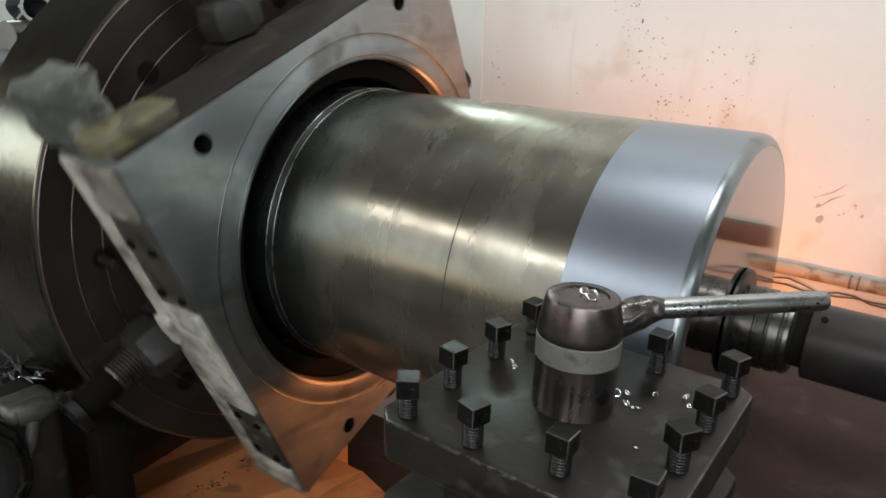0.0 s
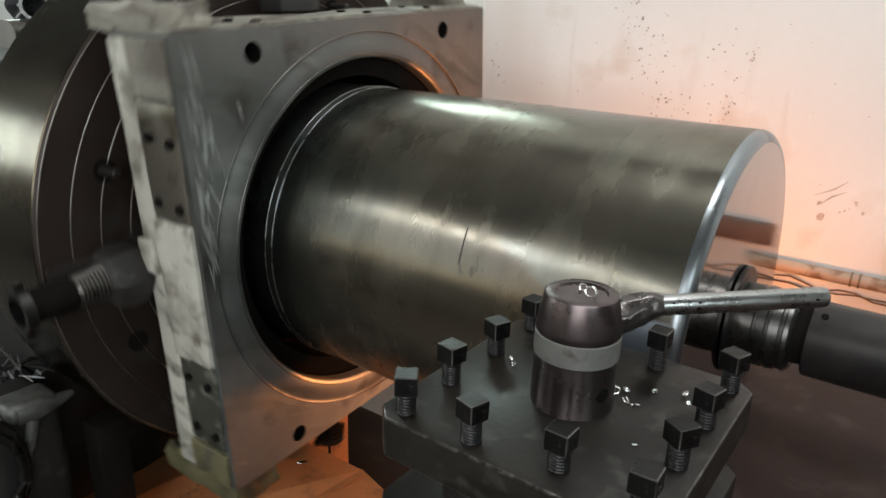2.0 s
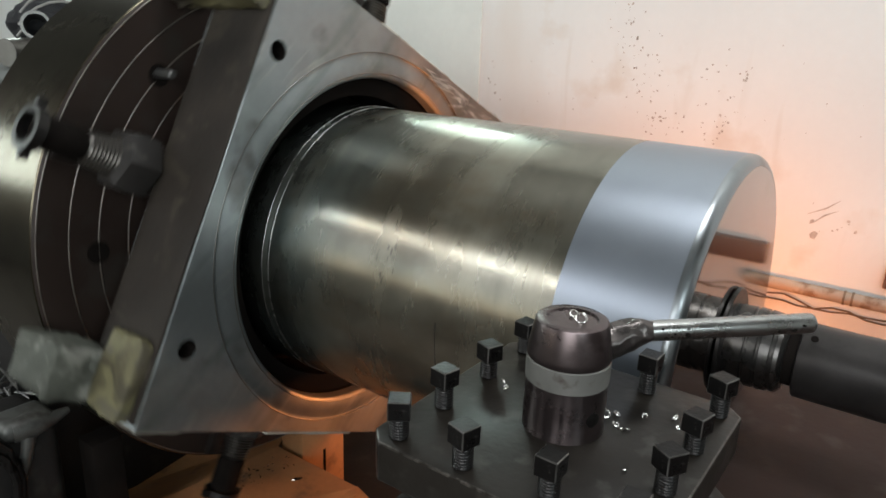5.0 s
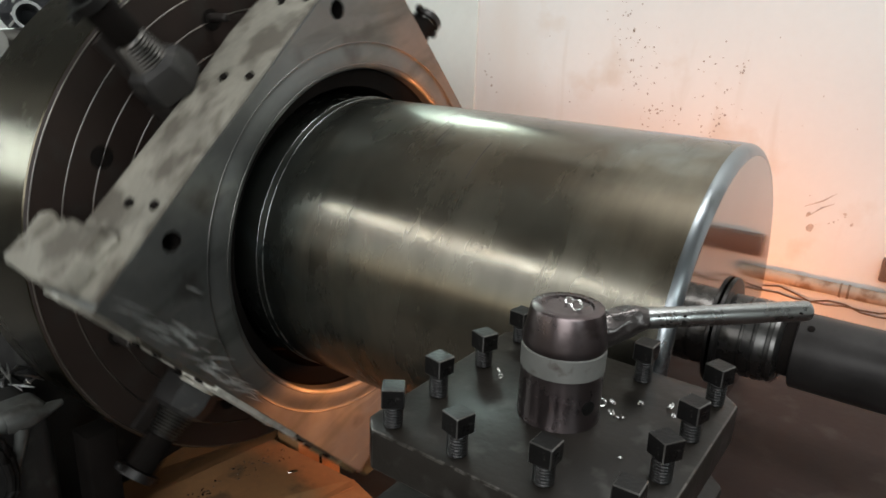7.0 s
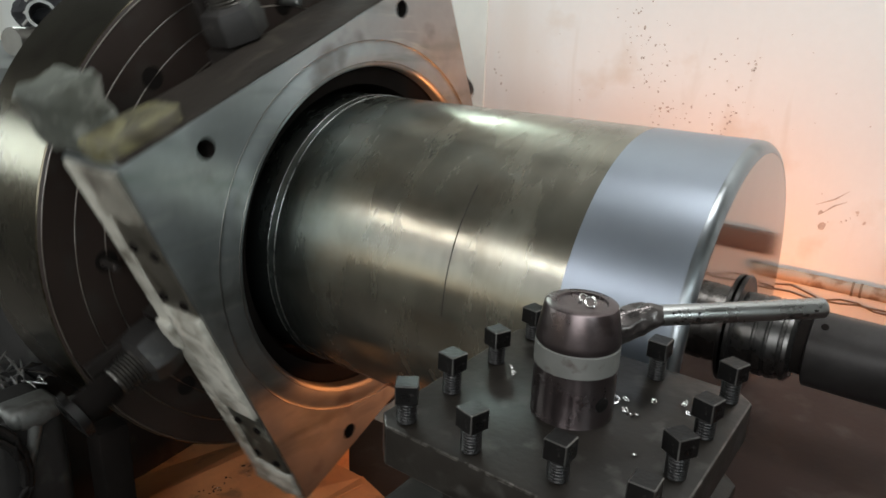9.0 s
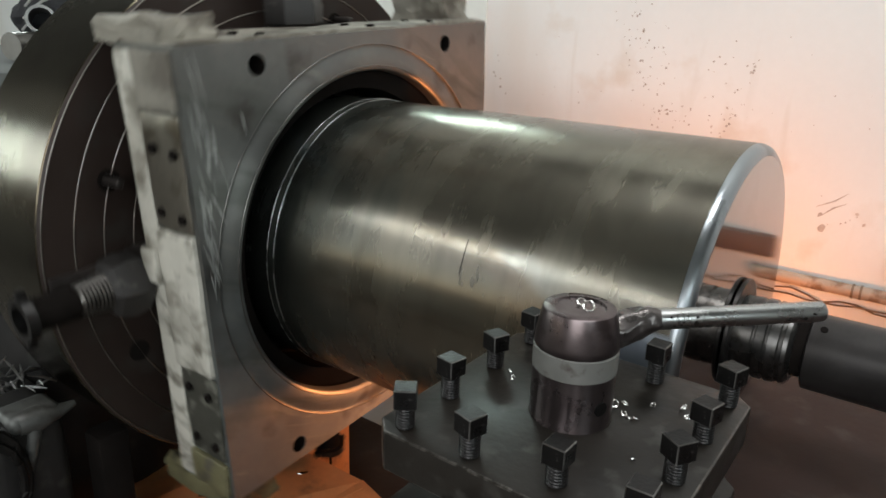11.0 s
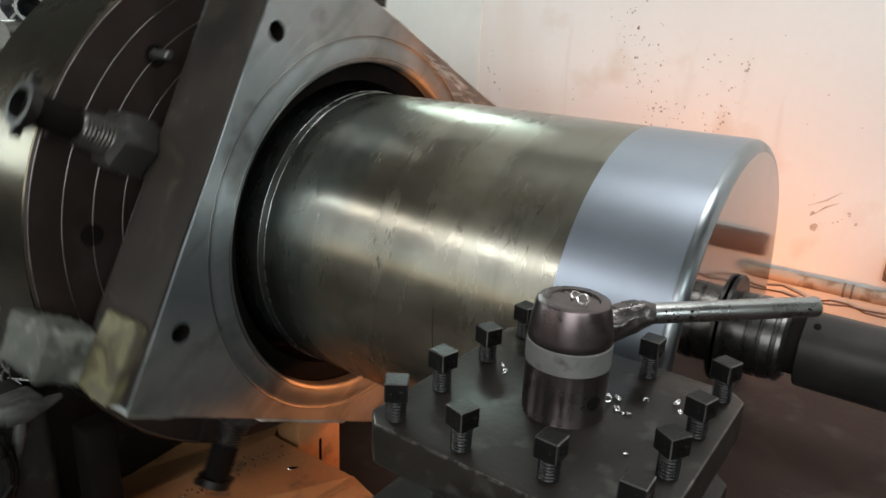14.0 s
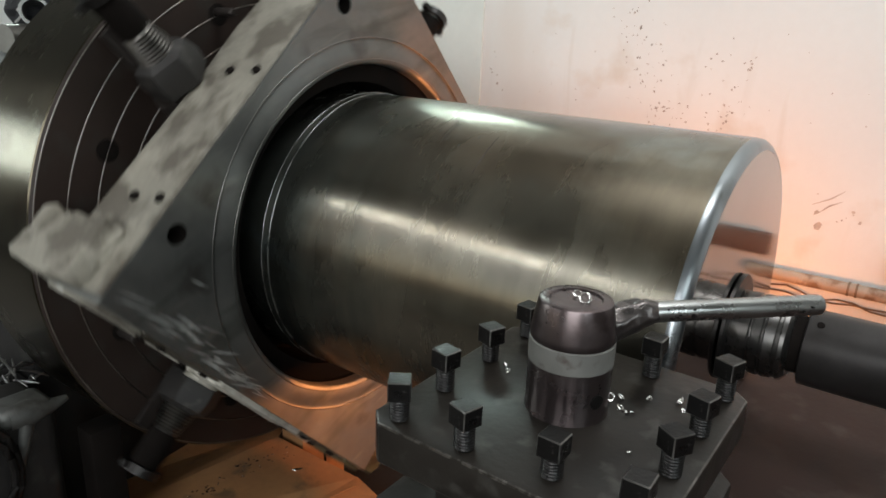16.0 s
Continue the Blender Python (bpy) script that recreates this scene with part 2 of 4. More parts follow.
def smears(m, stretch, lo, hi, duller, paler):
    """Ragged smears of dried oil: duller and paler than the steel between them."""
    n, l = m.node_tree.nodes, m.node_tree.links
    b = n["Principled BSDF"]
    tc = n.new("ShaderNodeTexCoord")
    mp = n.new("ShaderNodeMapping")
    mp.inputs["Scale"].default_value = stretch
    l.new(tc.outputs["Object"], mp.inputs[0])
    t = n.new("ShaderNodeTexNoise")
    t.inputs["Scale"].default_value, t.inputs["Detail"].default_value, t.inputs["Roughness"].default_value = 1.0, 9, 0.62
    l.new(mp.outputs[0], t.inputs["Vector"])
    rg = n.new("ShaderNodeMapRange")
    rg.inputs[1].default_value, rg.inputs[2].default_value = lo, hi
    l.new(t.outputs[0], rg.inputs[0])
    ad = n.new("ShaderNodeMath")
    ad.operation = "MULTIPLY_ADD"
    ad.inputs[1].default_value = duller
    l.new(rg.outputs[0], ad.inputs[0])
    l.new(b.inputs["Roughness"].links[0].from_socket, ad.inputs[2])
    l.new(ad.outputs[0], b.inputs["Roughness"])
    mx = n.new("ShaderNodeMix")
    mx.data_type, mx.blend_type = "RGBA", "MULTIPLY"
    mx.inputs[7].default_value = (*paler, 1)
    l.new(rg.outputs[0], mx.inputs[0])
    l.new(b.inputs["Base Color"].links[0].from_socket, mx.inputs[6])
    l.new(mx.outputs[2], b.inputs["Base Color"])


streaks(M["plate"], (0.19, 0.22, 0.21), (6, 5, 22), 0.54)
streaks(M["plate"], (0.46, 0.48, 0.45), (6, 9, 60), 0.62)
tarnish(M["plate"], (0.52, 0.48, 0.45), (0, 1.6, -3.66), -0.10, 0.85)
facing(M["plate"])
streaks(M["cream"], (0.13, 0.115, 0.085), (9, 9, 16), 0.50)
streaks(M["cream"], (0.22, 0.20, 0.16), (26, 26, 26), 0.54)
streaks(M["yellow"], (0.045, 0.036, 0.022), (22, 22, 22), 0.52)
streaks(M["concrete_grey"], (0.09, 0.075, 0.055), (20, 16, 16), 0.57)
streaks(M["side"], (0.055, 0.046, 0.034), (16, 14, 14), 0.55)
streaks(M["shaft"], (0.21, 0.20, 0.165), (5, 9, 9), 0.54)
streaks(M["shaft"], (0.20, 0.17, 0.135), (3, 5, 5), 0.53)
streaks(M["shaft"], (0.33, 0.36, 0.345), (3.5, 6, 6), 0.585)
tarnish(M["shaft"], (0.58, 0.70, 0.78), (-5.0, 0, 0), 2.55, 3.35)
streaks(M["shaft"], (0.34, 0.34, 0.295), (45, 7, 7), 0.70)
smears(M["shaft"], (11, 4, 4), 0.44, 0.64, 0.10, (1.22, 1.22, 1.20))
smears(M["shaft"], (3, 7, 7), 0.46, 0.62, 0.0, (0.80, 0.73, 0.67))
smears(M["shaft"], (40, 9, 9), 0.50, 0.70, 0.03, (0.86, 0.86, 0.86))
smears(M["plate"], (5, 7, 7), 0.48, 0.62, 0.06, (1.2, 1.2, 1.18))
streaks(M["bed"], (0.062, 0.038, 0.031), (9, 9, 9), 0.52)
streaks(M["wall"], (0.74, 0.69, 0.635), (1.5, 1.5, 0.8), 0.56)
streaks(M["wall"], (0.68, 0.64, 0.58), (9, 9, 1.6), 0.63)
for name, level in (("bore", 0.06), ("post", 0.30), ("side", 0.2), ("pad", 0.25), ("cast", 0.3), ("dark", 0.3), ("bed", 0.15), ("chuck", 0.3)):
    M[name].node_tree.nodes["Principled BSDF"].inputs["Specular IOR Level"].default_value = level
streaks(M["post"], (0.026, 0.0225, 0.019), (14, 14, 14), 0.54)

# ---- building blocks ----


def finish(bm, mat, smooth=True, sharp=35):
    bmesh.ops.recalc_face_normals(bm, faces=bm.faces)
    me = bpy.data.meshes.new("mesh")
    if smooth:
        for f in bm.faces:
            f.smooth = True
        for e in bm.edges:
            if len(e.link_faces) == 2 and e.calc_face_angle(0) > radians(sharp):
                e.smooth = False
    bm.to_mesh(me)
    bm.free()
    me.materials.append(mat)
    return me


def part(name, bm, mat, parent=None, label="", smooth=True, m=None, sharp=35):
    ob = new(name, finish(bm, mat, smooth, sharp))
    if parent:
        ob.parent = parent
    if m is not None:
        ob.matrix_basis = m
    if label:
        tagged(ob, label)
    return ob


def thing(name, label, category, m=None, group="", kind=""):
    ob = new(name)
    ob.empty_display_size = 0.05
    if m is not None:
        ob.matrix_basis = m
    return tagged(ob, label, category, group, kind)


def box(x0, x1, y0, y1, z0, z1, bevel=0.0, seg=2, bm=None):
    bm = bm or bmesh.new()
    r = bmesh.ops.create_cube(bm, size=1.0, matrix=Matrix.Translation(((x0 + x1) / 2, (y0 + y1) / 2, (z0 + z1) / 2))
                              @ Matrix.Diagonal((x1 - x0, y1 - y0, z1 - z0, 1)))
    if bevel:
        es = list({e for v in r["verts"] for e in v.link_edges})
        bmesh.ops.bevel(bm, geom=es, offset=bevel, segments=seg, profile=0.5, affect="EDGES")
    return bm


def revolve(profile, n=96, axis="x", closed=False, a0=0.0, a1=360.0, bm=None, cap=True):
    """Turn a profile of (along, radius) about an axis. Angle runs from up towards the camera's side."""
    bm = bm or bmesh.new()
    full = abs(a1 - a0) >= 359.9
    rings = []
    for along, r in profile:
        ring = []
        for i in range(n if full else n + 1):
            a = radians(a0 + (a1 - a0) * i / n)
            s, c = math.sin(a), math.cos(a)
            p = (along, -r * s, r * c) if axis == "x" else (r * c, r * s, along)
            ring.append(bm.verts.new(p))
        rings.append(ring)
    pairs = list(zip(rings, rings[1:])) + ([(rings[-1], rings[0])] if closed else [])
    for p, q in pairs:
        k = len(p)
        for i in range(k if full else k - 1):
            j = (i + 1) % k
            bm.faces.new((p[i], p[j], q[j], q[i]))
    if full and not closed and cap:
        for ring in (rings[0], rings[-1]):
            bm.faces.new(ring)
    return bm


def slab(outer, holes, x0, x1):
    """A plate in the y-z plane between x0 and x1, with holes; loops of (y, z)."""
    bm = bmesh.new()
    es = []
    for loop in (outer, *holes):
        vs = [bm.verts.new((x0, y, z)) for y, z in loop]
        es += [bm.edges.new((vs[i], vs[(i + 1) % len(vs)])) for i in range(len(vs))]
    r = bmesh.ops.triangle_fill(bm, edges=es, use_beauty=True)
    fs = [f for f in r["geom"] if isinstance(f, bmesh.types.BMFace)]
    e = bmesh.ops.extrude_face_region(bm, geom=fs)
    bmesh.ops.translate(bm, vec=(x1 - x0, 0, 0), verts=[v for v in e["geom"] if isinstance(v, bmesh.types.BMVert)])
    return bm


def circle(y, z, r, n=32):
    return [(y + r * math.cos(2 * math.pi * i / n), z + r * math.sin(2 * math.pi * i / n)) for i in range(n)]


def polar(r, a):
    return (-r * math.sin(radians(a)), r * math.cos(radians(a)))


def tube(points, r, n=10, bm=None, cap=True):
    """A round bar along points."""
    bm = bm or bmesh.new()
    pts = [Vector(p) for p in points]
    rings = []
    for i, p in enumerate(pts):
        d = (pts[min(i + 1, len(pts) - 1)] - pts[max(i - 1, 0)]).normalized()
        u = d.cross(Vector((0, 0, 1)) if abs(d.z) < 0.9 else Vector((1, 0, 0))).normalized()
        w = d.cross(u)
        rr = r[i] if isinstance(r, (list, tuple)) else r
        rings.append([bm.verts.new(p + rr * (math.cos(2 * math.pi * k / n) * u + math.sin(2 * math.pi * k / n) * w)) for k in range(n)])
    for a, b in zip(rings, rings[1:]):
        for k in range(n):
            bm.faces.new((a[k], a[(k + 1) % n], b[(k + 1) % n], b[k]))
    if cap:
        bm.faces.new(rings[0])
        bm.faces.new(rings[-1])
    return bm


# ---- setting ----
FLOOR = -1.08


def setting():
    tagged(part("floor", box(-4.6, 3.0, -2.6, 0.9, FLOOR - 0.1, FLOOR), M["concrete"]), "oil-stained grey concrete workshop floor", "floor", kind="structure")
    # north wall with two high window openings
    wx0, wx1, wz0, wz1 = -1.2, -0.68, 0.70, 0.90
    def wall(name, loop, holes, m, mat, label):
        bm = slab(loop, holes, 0, 0.12)
        ob = part(name, bm, mat, m=m, smooth=False)
        return tagged(ob, label, "wall", kind="structure")
    rect = lambda a, b, c, d: [(a, c), (b, c), (b, d), (a, d)]
    # local y runs along the wall, local x is its thickness
    wall("wall_north", rect(-3.0, 4.6, FLOOR, 2.6), [rect(-wx1, -wx0, wz0, wz1), rect(2.4, 3.4, 1.4, 2.1)], pose(0, 0.75, 0, 0, 0, 90), M["wall"], "stained off-white plaster wall with chipped patches")
    # three unseen walls; their dark grey holds down the fill light
    wall("wall_south", rect(-3.0, 4.6, FLOOR, 2.6), [rect(0.75, 4.25, -0.04, 1.56), rect(-1.6, 0.0, 0.15, 1.45)], pose(0, -2.6, 0, 0, 0, 90), M["dim"], "unseen wall with two wide tall openings, grey darkened to cut bounce light")
    wall("wall_east", rect(-2.6, 0.75, FLOOR, 2.6), [rect(-2.42, -1.38, 0.78, 1.62)], pose(3.0, 0, 0), M["dim"], "unseen wall, grey darkened to cut bounce light")
    wall("wall_west", rect(-2.6, 0.75, FLOOR, 2.6), [rect(-2.5, -1.4, 0.2, 1.0)], pose(-4.72, 0, 0), M["dim"], "unseen wall, grey darkened to cut bounce light")
    # unseen roof, left open where the added overhead fill shines in
    bm = box(-4.6, -0.35, -2.6, 0.75, 2.6, 2.7)
    box(0.92, 3.0, -2.6, 0.75, 2.6, 2.7, bm=bm)
    box(-0.35, 0.92, -2.6, -0.55, 2.6, 2.7, bm=bm)
    box(-0.35, 0.92, 0.35, 0.75, 2.6, 2.7, bm=bm)
    tagged(part("ceiling", bm, M["ceiling"]), "grey sheet roof lining", "ceiling", kind="structure")


setting()

# ---- workpiece: turned shaft on a square plate ----
R = 0.2
PX = -0.5206
FR = 0.0115  # rounded end of the shaft
CORNERS = [69.1 + 90 * k for k in range(4)]
HOLES = [(0.323, 60.9), (0.320, 169.8), (0.324, 239.3), (0.322, 350.5)]


def workpiece():
    w = thing("workpiece", "heavy turned steel shaft on a square drilled plate, half-machined", "workpiece", pose(0, 0, 0))
    band0, band1, bx = 274.0, 520.5, -0.119
    prof = [(-0.645, 0.2), (-0.526, 0.2), (-0.5245, 0.2010), (-0.5215, 0.2010), (-0.517, 0.1985), (-0.513, 0.1985), (-0.511, 0.2), (-0.5, 0.2), (bx, 0.2)]
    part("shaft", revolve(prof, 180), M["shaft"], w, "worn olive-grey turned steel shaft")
    part("machined_band", revolve([(bx, R), (-FR, R)], 140, a0=band0, a1=band1), M["band"], w, "freshly machined blue-grey steel band")
    part("unmachined_strip", revolve([(bx, R), (-FR, R)], 70, a0=band1 - 360, a1=band0), M["shaft"], w, "worn olive-grey turned strip")
    fil = [(-FR + FR * math.sin(radians(a)), R - FR + FR * math.cos(radians(a))) for a in range(0, 91, 15)]
    part("rounded_edge", revolve([(bx + 0.001, 0.18)] + fil, 180, cap=False), M["edge_round"], w, "rounded grey shaft edge")
    part("end_face", revolve([(-0.06, 0.15), (-0.0006, R - FR + 0.0002), (0.0002, R - FR - 0.0006), (0.0002, 0.03), (-0.02, 0.012)], 180), M["face"], w, "bright polished shaft end face")
    for x in (-0.5232, -0.5118):
        loop = [(x + 0.0008 * math.cos(k * math.pi / 4), 0.2004 + (0.0006 if x < -0.52 else 0) + 0.0006 * math.sin(k * math.pi / 4)) for k in range(8)]
        part("root_line", revolve(loop, 180, closed=True), M["handle"], w, "bright turned line at the shaft's root", sharp=80)
    # plate
    sq = [polar(0.414, a) for a in CORNERS]
    holes = [circle(*polar(r, a), 0.0125, 24) for r, a in HOLES] + [circle(0, 0, 0.2748, 112)]
    part("square_plate", slab(sq, holes, PX, PX - PT), M["plate"], w, "grey machined square plate with bolt holes", sharp=25)
    ring = [(PX - 0.112, 0.2748), (PX - 0.0025, 0.2748), (PX - 0.0030, 0.2730), (PX - 0.0024, 0.2700), (PX - 0.0008, 0.2640), (PX + 0.0004, 0.2580), (PX + 0.0008, 0.2510), (PX + 0.0004, 0.2450), (PX - 0.0010, 0.2418), (PX - 0.005, 0.240), (PX - 0.113, 0.240)]
    part("boss_ring", revolve(ring, 128, closed=True), M["plate"], w, "turned boss ring round the bore", sharp=50)
    for r in (0.2755, 0.2470):
        loop = [(PX + (-0.0003 if r > 0.25 else 0.0006) + 0.0008 * math.cos(k * math.pi / 4), r + 0.0008 * math.sin(k * math.pi / 4)) for k in range(8)]
        part("boss_edge", revolve(loop, 160, closed=True), M["edge"], w, "burnished boss edge", sharp=80)
    # black liner stands in for the shade deep in the bore
    part("bore", revolve([(PX - 0.018, 0.2397), (PX - 0.024, 0.2385), (PX - 0.028, 0.2300), (PX - 0.030, 0.2140), (PX - 0.112, 0.2130), (PX - 0.112, 0.19)], 96, cap=False), M["bore"], w, "bore lined black for its deep shade")
    # black sleeves put the shade of the bolt holes into colour
    for r, a in HOLES:
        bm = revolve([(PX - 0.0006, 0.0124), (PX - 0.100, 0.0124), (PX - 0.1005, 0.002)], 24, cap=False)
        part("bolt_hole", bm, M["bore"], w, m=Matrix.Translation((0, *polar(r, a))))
    # fine scribed lines and scratches round the shaft
    for x, a0, a1, wd in ((-0.247, 46, 88, 0.0012), (-0.253, 118, 152, 0.0012), (-0.2535, 186, 203, 0.001), (-0.322, 178, 190, 0.0012), (-0.317, 180, 192, 0.0009), (-0.232, 262, 273, 0.0015)):
        part("scribed_line", revolve([(x - wd / 2, R + 0.0001), (x, R + 0.0003), (x + wd / 2, R + 0.0001)], 24, a0=a0, a1=a1), M["dark"], w, "dark scribed turning line")
    rnd = random.Random(11)
    bm = bmesh.new()
    for base, xc, n in ((30, -0.325, 12), (271, -0.222, 14), (187, -0.30, 9), (150, -0.03, 2)):
        for k in range(n):
            a, x, l = base + rnd.gauss(0, 2.2), xc + rnd.gauss(0, 0.013), rnd.uniform(0.4, 2.6)
            x = min(x, -0.012)
            wd = rnd.uniform(0.0005, 0.0016)
            revolve([(x - wd, R + 0.0001), (x, R + 0.00025), (x + wd, R + 0.0001)], 4, a0=a, a1=a + l, bm=bm)
    tagged(part("scratches", bm, M["scuff"], w, "small dark scuffs on the turned steel"), kind="stuff")
    plate_sides(w)
    return w


PT = 0.115
HALF = 0.2927


def on_side(normal, u0, u1, x0, x1, out, bevel=0.003, base=0.0):
    """A block on a side of the plate: u along the side, x along the axis, standing out from it."""
    bm = box(x0, x1, u0, u1, HALF + base - 0.004, HALF + out, bevel)
    bm.transform(Matrix.Rotation(radians(normal), 4, "X"))
    return bm


def knock(bm, size, seed, amount):
    """Roughen a block as flame cutting and hammering leave it."""
    bmesh.ops.subdivide_edges(bm, edges=[e for e in bm.edges if e.calc_length() > size], cuts=5, use_grid_fill=True)
    for v in bm.verts:
        v.co += Vector(noise.noise_vector(v.co * 38 + Vector((seed, 0, 0)))) * amount + Vector(noise.noise_vector(v.co * 140 + Vector((seed, 5, 0)))) * amount * 0.6
    return bm


def plate_sides(w):
    xf, xb = PX - 0.003, PX - PT + 0.002
    s = HALF

    def strip(name, normal, u0, u1, x0, x1, out, mat, label, seed, rough=0.0018):
        part(name, knock(on_side(normal, u0 * s, u1 * s, x0, x1, out, 0.002), 0.03, seed, rough), M[mat], w, label, sharp=50)

    def drill(normal, u, x, r=0.006):
        # raised black disc in place of a hole's shaded inside
        bm = revolve([(HALF + 0.0015, r), (HALF + 0.0068, r), (HALF + 0.0070, r * 0.8)], 14, axis="z")
        bm.transform(Matrix.Rotation(radians(normal), 4, "X") @ Matrix.Translation((x, u * s, 0)))
        part("drilled_hole", bm, M["bore"], w)

    # positive u leads in the turn: it is the upper end when the side faces the operator
    for normal, end in ((294, "yellow"), (114, "cream")):
        strip("rear_strip", normal, -0.98, 0.98, xb, PX - 0.079, 0.004, "cream", "cream painted rear strip", normal)
        strip("end_pad", normal, 0.76, 0.98, PX - 0.078, xf - 0.004, 0.006, "concrete_grey", "grey-white drilled end pad", normal + 1)
        strip("oily_pad", normal, 0.28, 0.75, PX - 0.080, xf - 0.005, 0.003, "oily", "brown oily bare steel pad", normal + 6)
        strip("centre_pad", normal, -0.36, 0.27, PX - 0.080, xf - 0.004, 0.007, "cream", "cream painted centre pad", normal + 2)
        strip("dark_pad", normal, -0.80, -0.37, PX - 0.078, xf - 0.003, 0.003, "pad", "dark oily drilled pad", normal + 3)
        strip("corner_pad", normal, -0.98, -0.81, PX - 0.080, xf - 0.004, 0.006, end, end + " painted corner pad", normal + 4)
        strip("key_block", normal, 0.02, 0.17, PX - 0.113, PX - 0.082, 0.012, "cream", "cream painted key block", normal + 5)
        for u in (0.34, 0.60, -0.47, -0.73):
            drill(normal, u, PX - 0.022)
            drill(normal, u + 0.01, PX - 0.062)
    strip("rough_side", 204, -0.98, 0.98, xb, xf, 0.004, "concrete_grey", "rough beige scaled plate side", 31, 0.004)
    strip("rough_side", 24, -0.98, 0.98, xb, xf, 0.003, "side", "dark oily mottled plate side", 32)
    for u in (0.56, -0.56, 0.10):
        drill(204, u, PX - 0.018)
        drill(204, u - 0.02, PX - 0.062)
    for normal, end, mat, label in ((24, 1, "yellow", "yellow-stained corner lug"), (204, 1, "concrete_grey", "pale scaled corner lug"), (204, -1, "concrete_grey", "pale scaled corner lug")):
        u0, u1 = sorted((end * 0.74 * s, end * 0.985 * s))
        bm = on_side(normal, u0, u1, -0.662 if normal == 204 and end == 1 else -0.688, PX - (0.008 if normal == 24 else 0.034), 0.028 if (normal, end) == (204, -1) else 0.042, 0.004, 0.001)
        part("lug", knock(bm, 0.012, normal + end, 0.008), M[mat], w, label, sharp=28)
    # the tall corner lug, with a low stained block before it
    bm = on_side(24, -0.985 * s, -0.77 * s, -0.692, -0.600, 0.068, 0.008, 0.001)
    part("tall_lug", knock(bm, 0.012, 77, 0.007), M["olive"], w, "tall grey-green scaled corner lug", sharp=28)
    bm = on_side(24, -0.985 * s, -0.66 * s, -0.598, PX - 0.012, 0.020, 0.006, 0.001)
    part("low_lug", knock(bm, 0.012, 78, 0.006), M["yellow"], w, "low yellow-stained corner block", sharp=28)
    # bright scrapes on the plate's face along one edge
    rnd = random.Random(31)
    bm = bmesh.new()
    for k in range(46):
        u = rnd.uniform(0.05, 0.88) * s
        z = 0.285 - abs(rnd.gauss(0, 0.028))
        if math.hypot(u, z) < 0.279:
            continue
        le, wd, tilt = rnd.uniform(0.008, 0.035), rnd.uniform(0.0005, 0.0018), rnd.gauss(0.12, 0.10)
        pts = [(-le, 0), (-le * 0.2, wd), (le, wd * 0.3), (le * 0.3, -wd)]
        vs = []
        for h in (0.0002, 0.0007):
            vs.append([bm.verts.new((PX + h, u + a * math.cos(tilt) - b * math.sin(tilt), min(z + a * math.sin(tilt) + b * math.cos(tilt), 0.2915))) for a, b in pts])
        bm.faces.new(vs[1])
        for i in range(4):
            bm.faces.new((vs[0][i], vs[0][(i + 1) % 4], vs[1][(i + 1) % 4], vs[1][i]))
    bm.transform(Matrix.Rotation(radians(294), 4, "X"))
    tagged(part("scrape_mark", bm, M["scrape"], w, "pale scraped streaks on the plate"), kind="stuff")


work = workpiece()


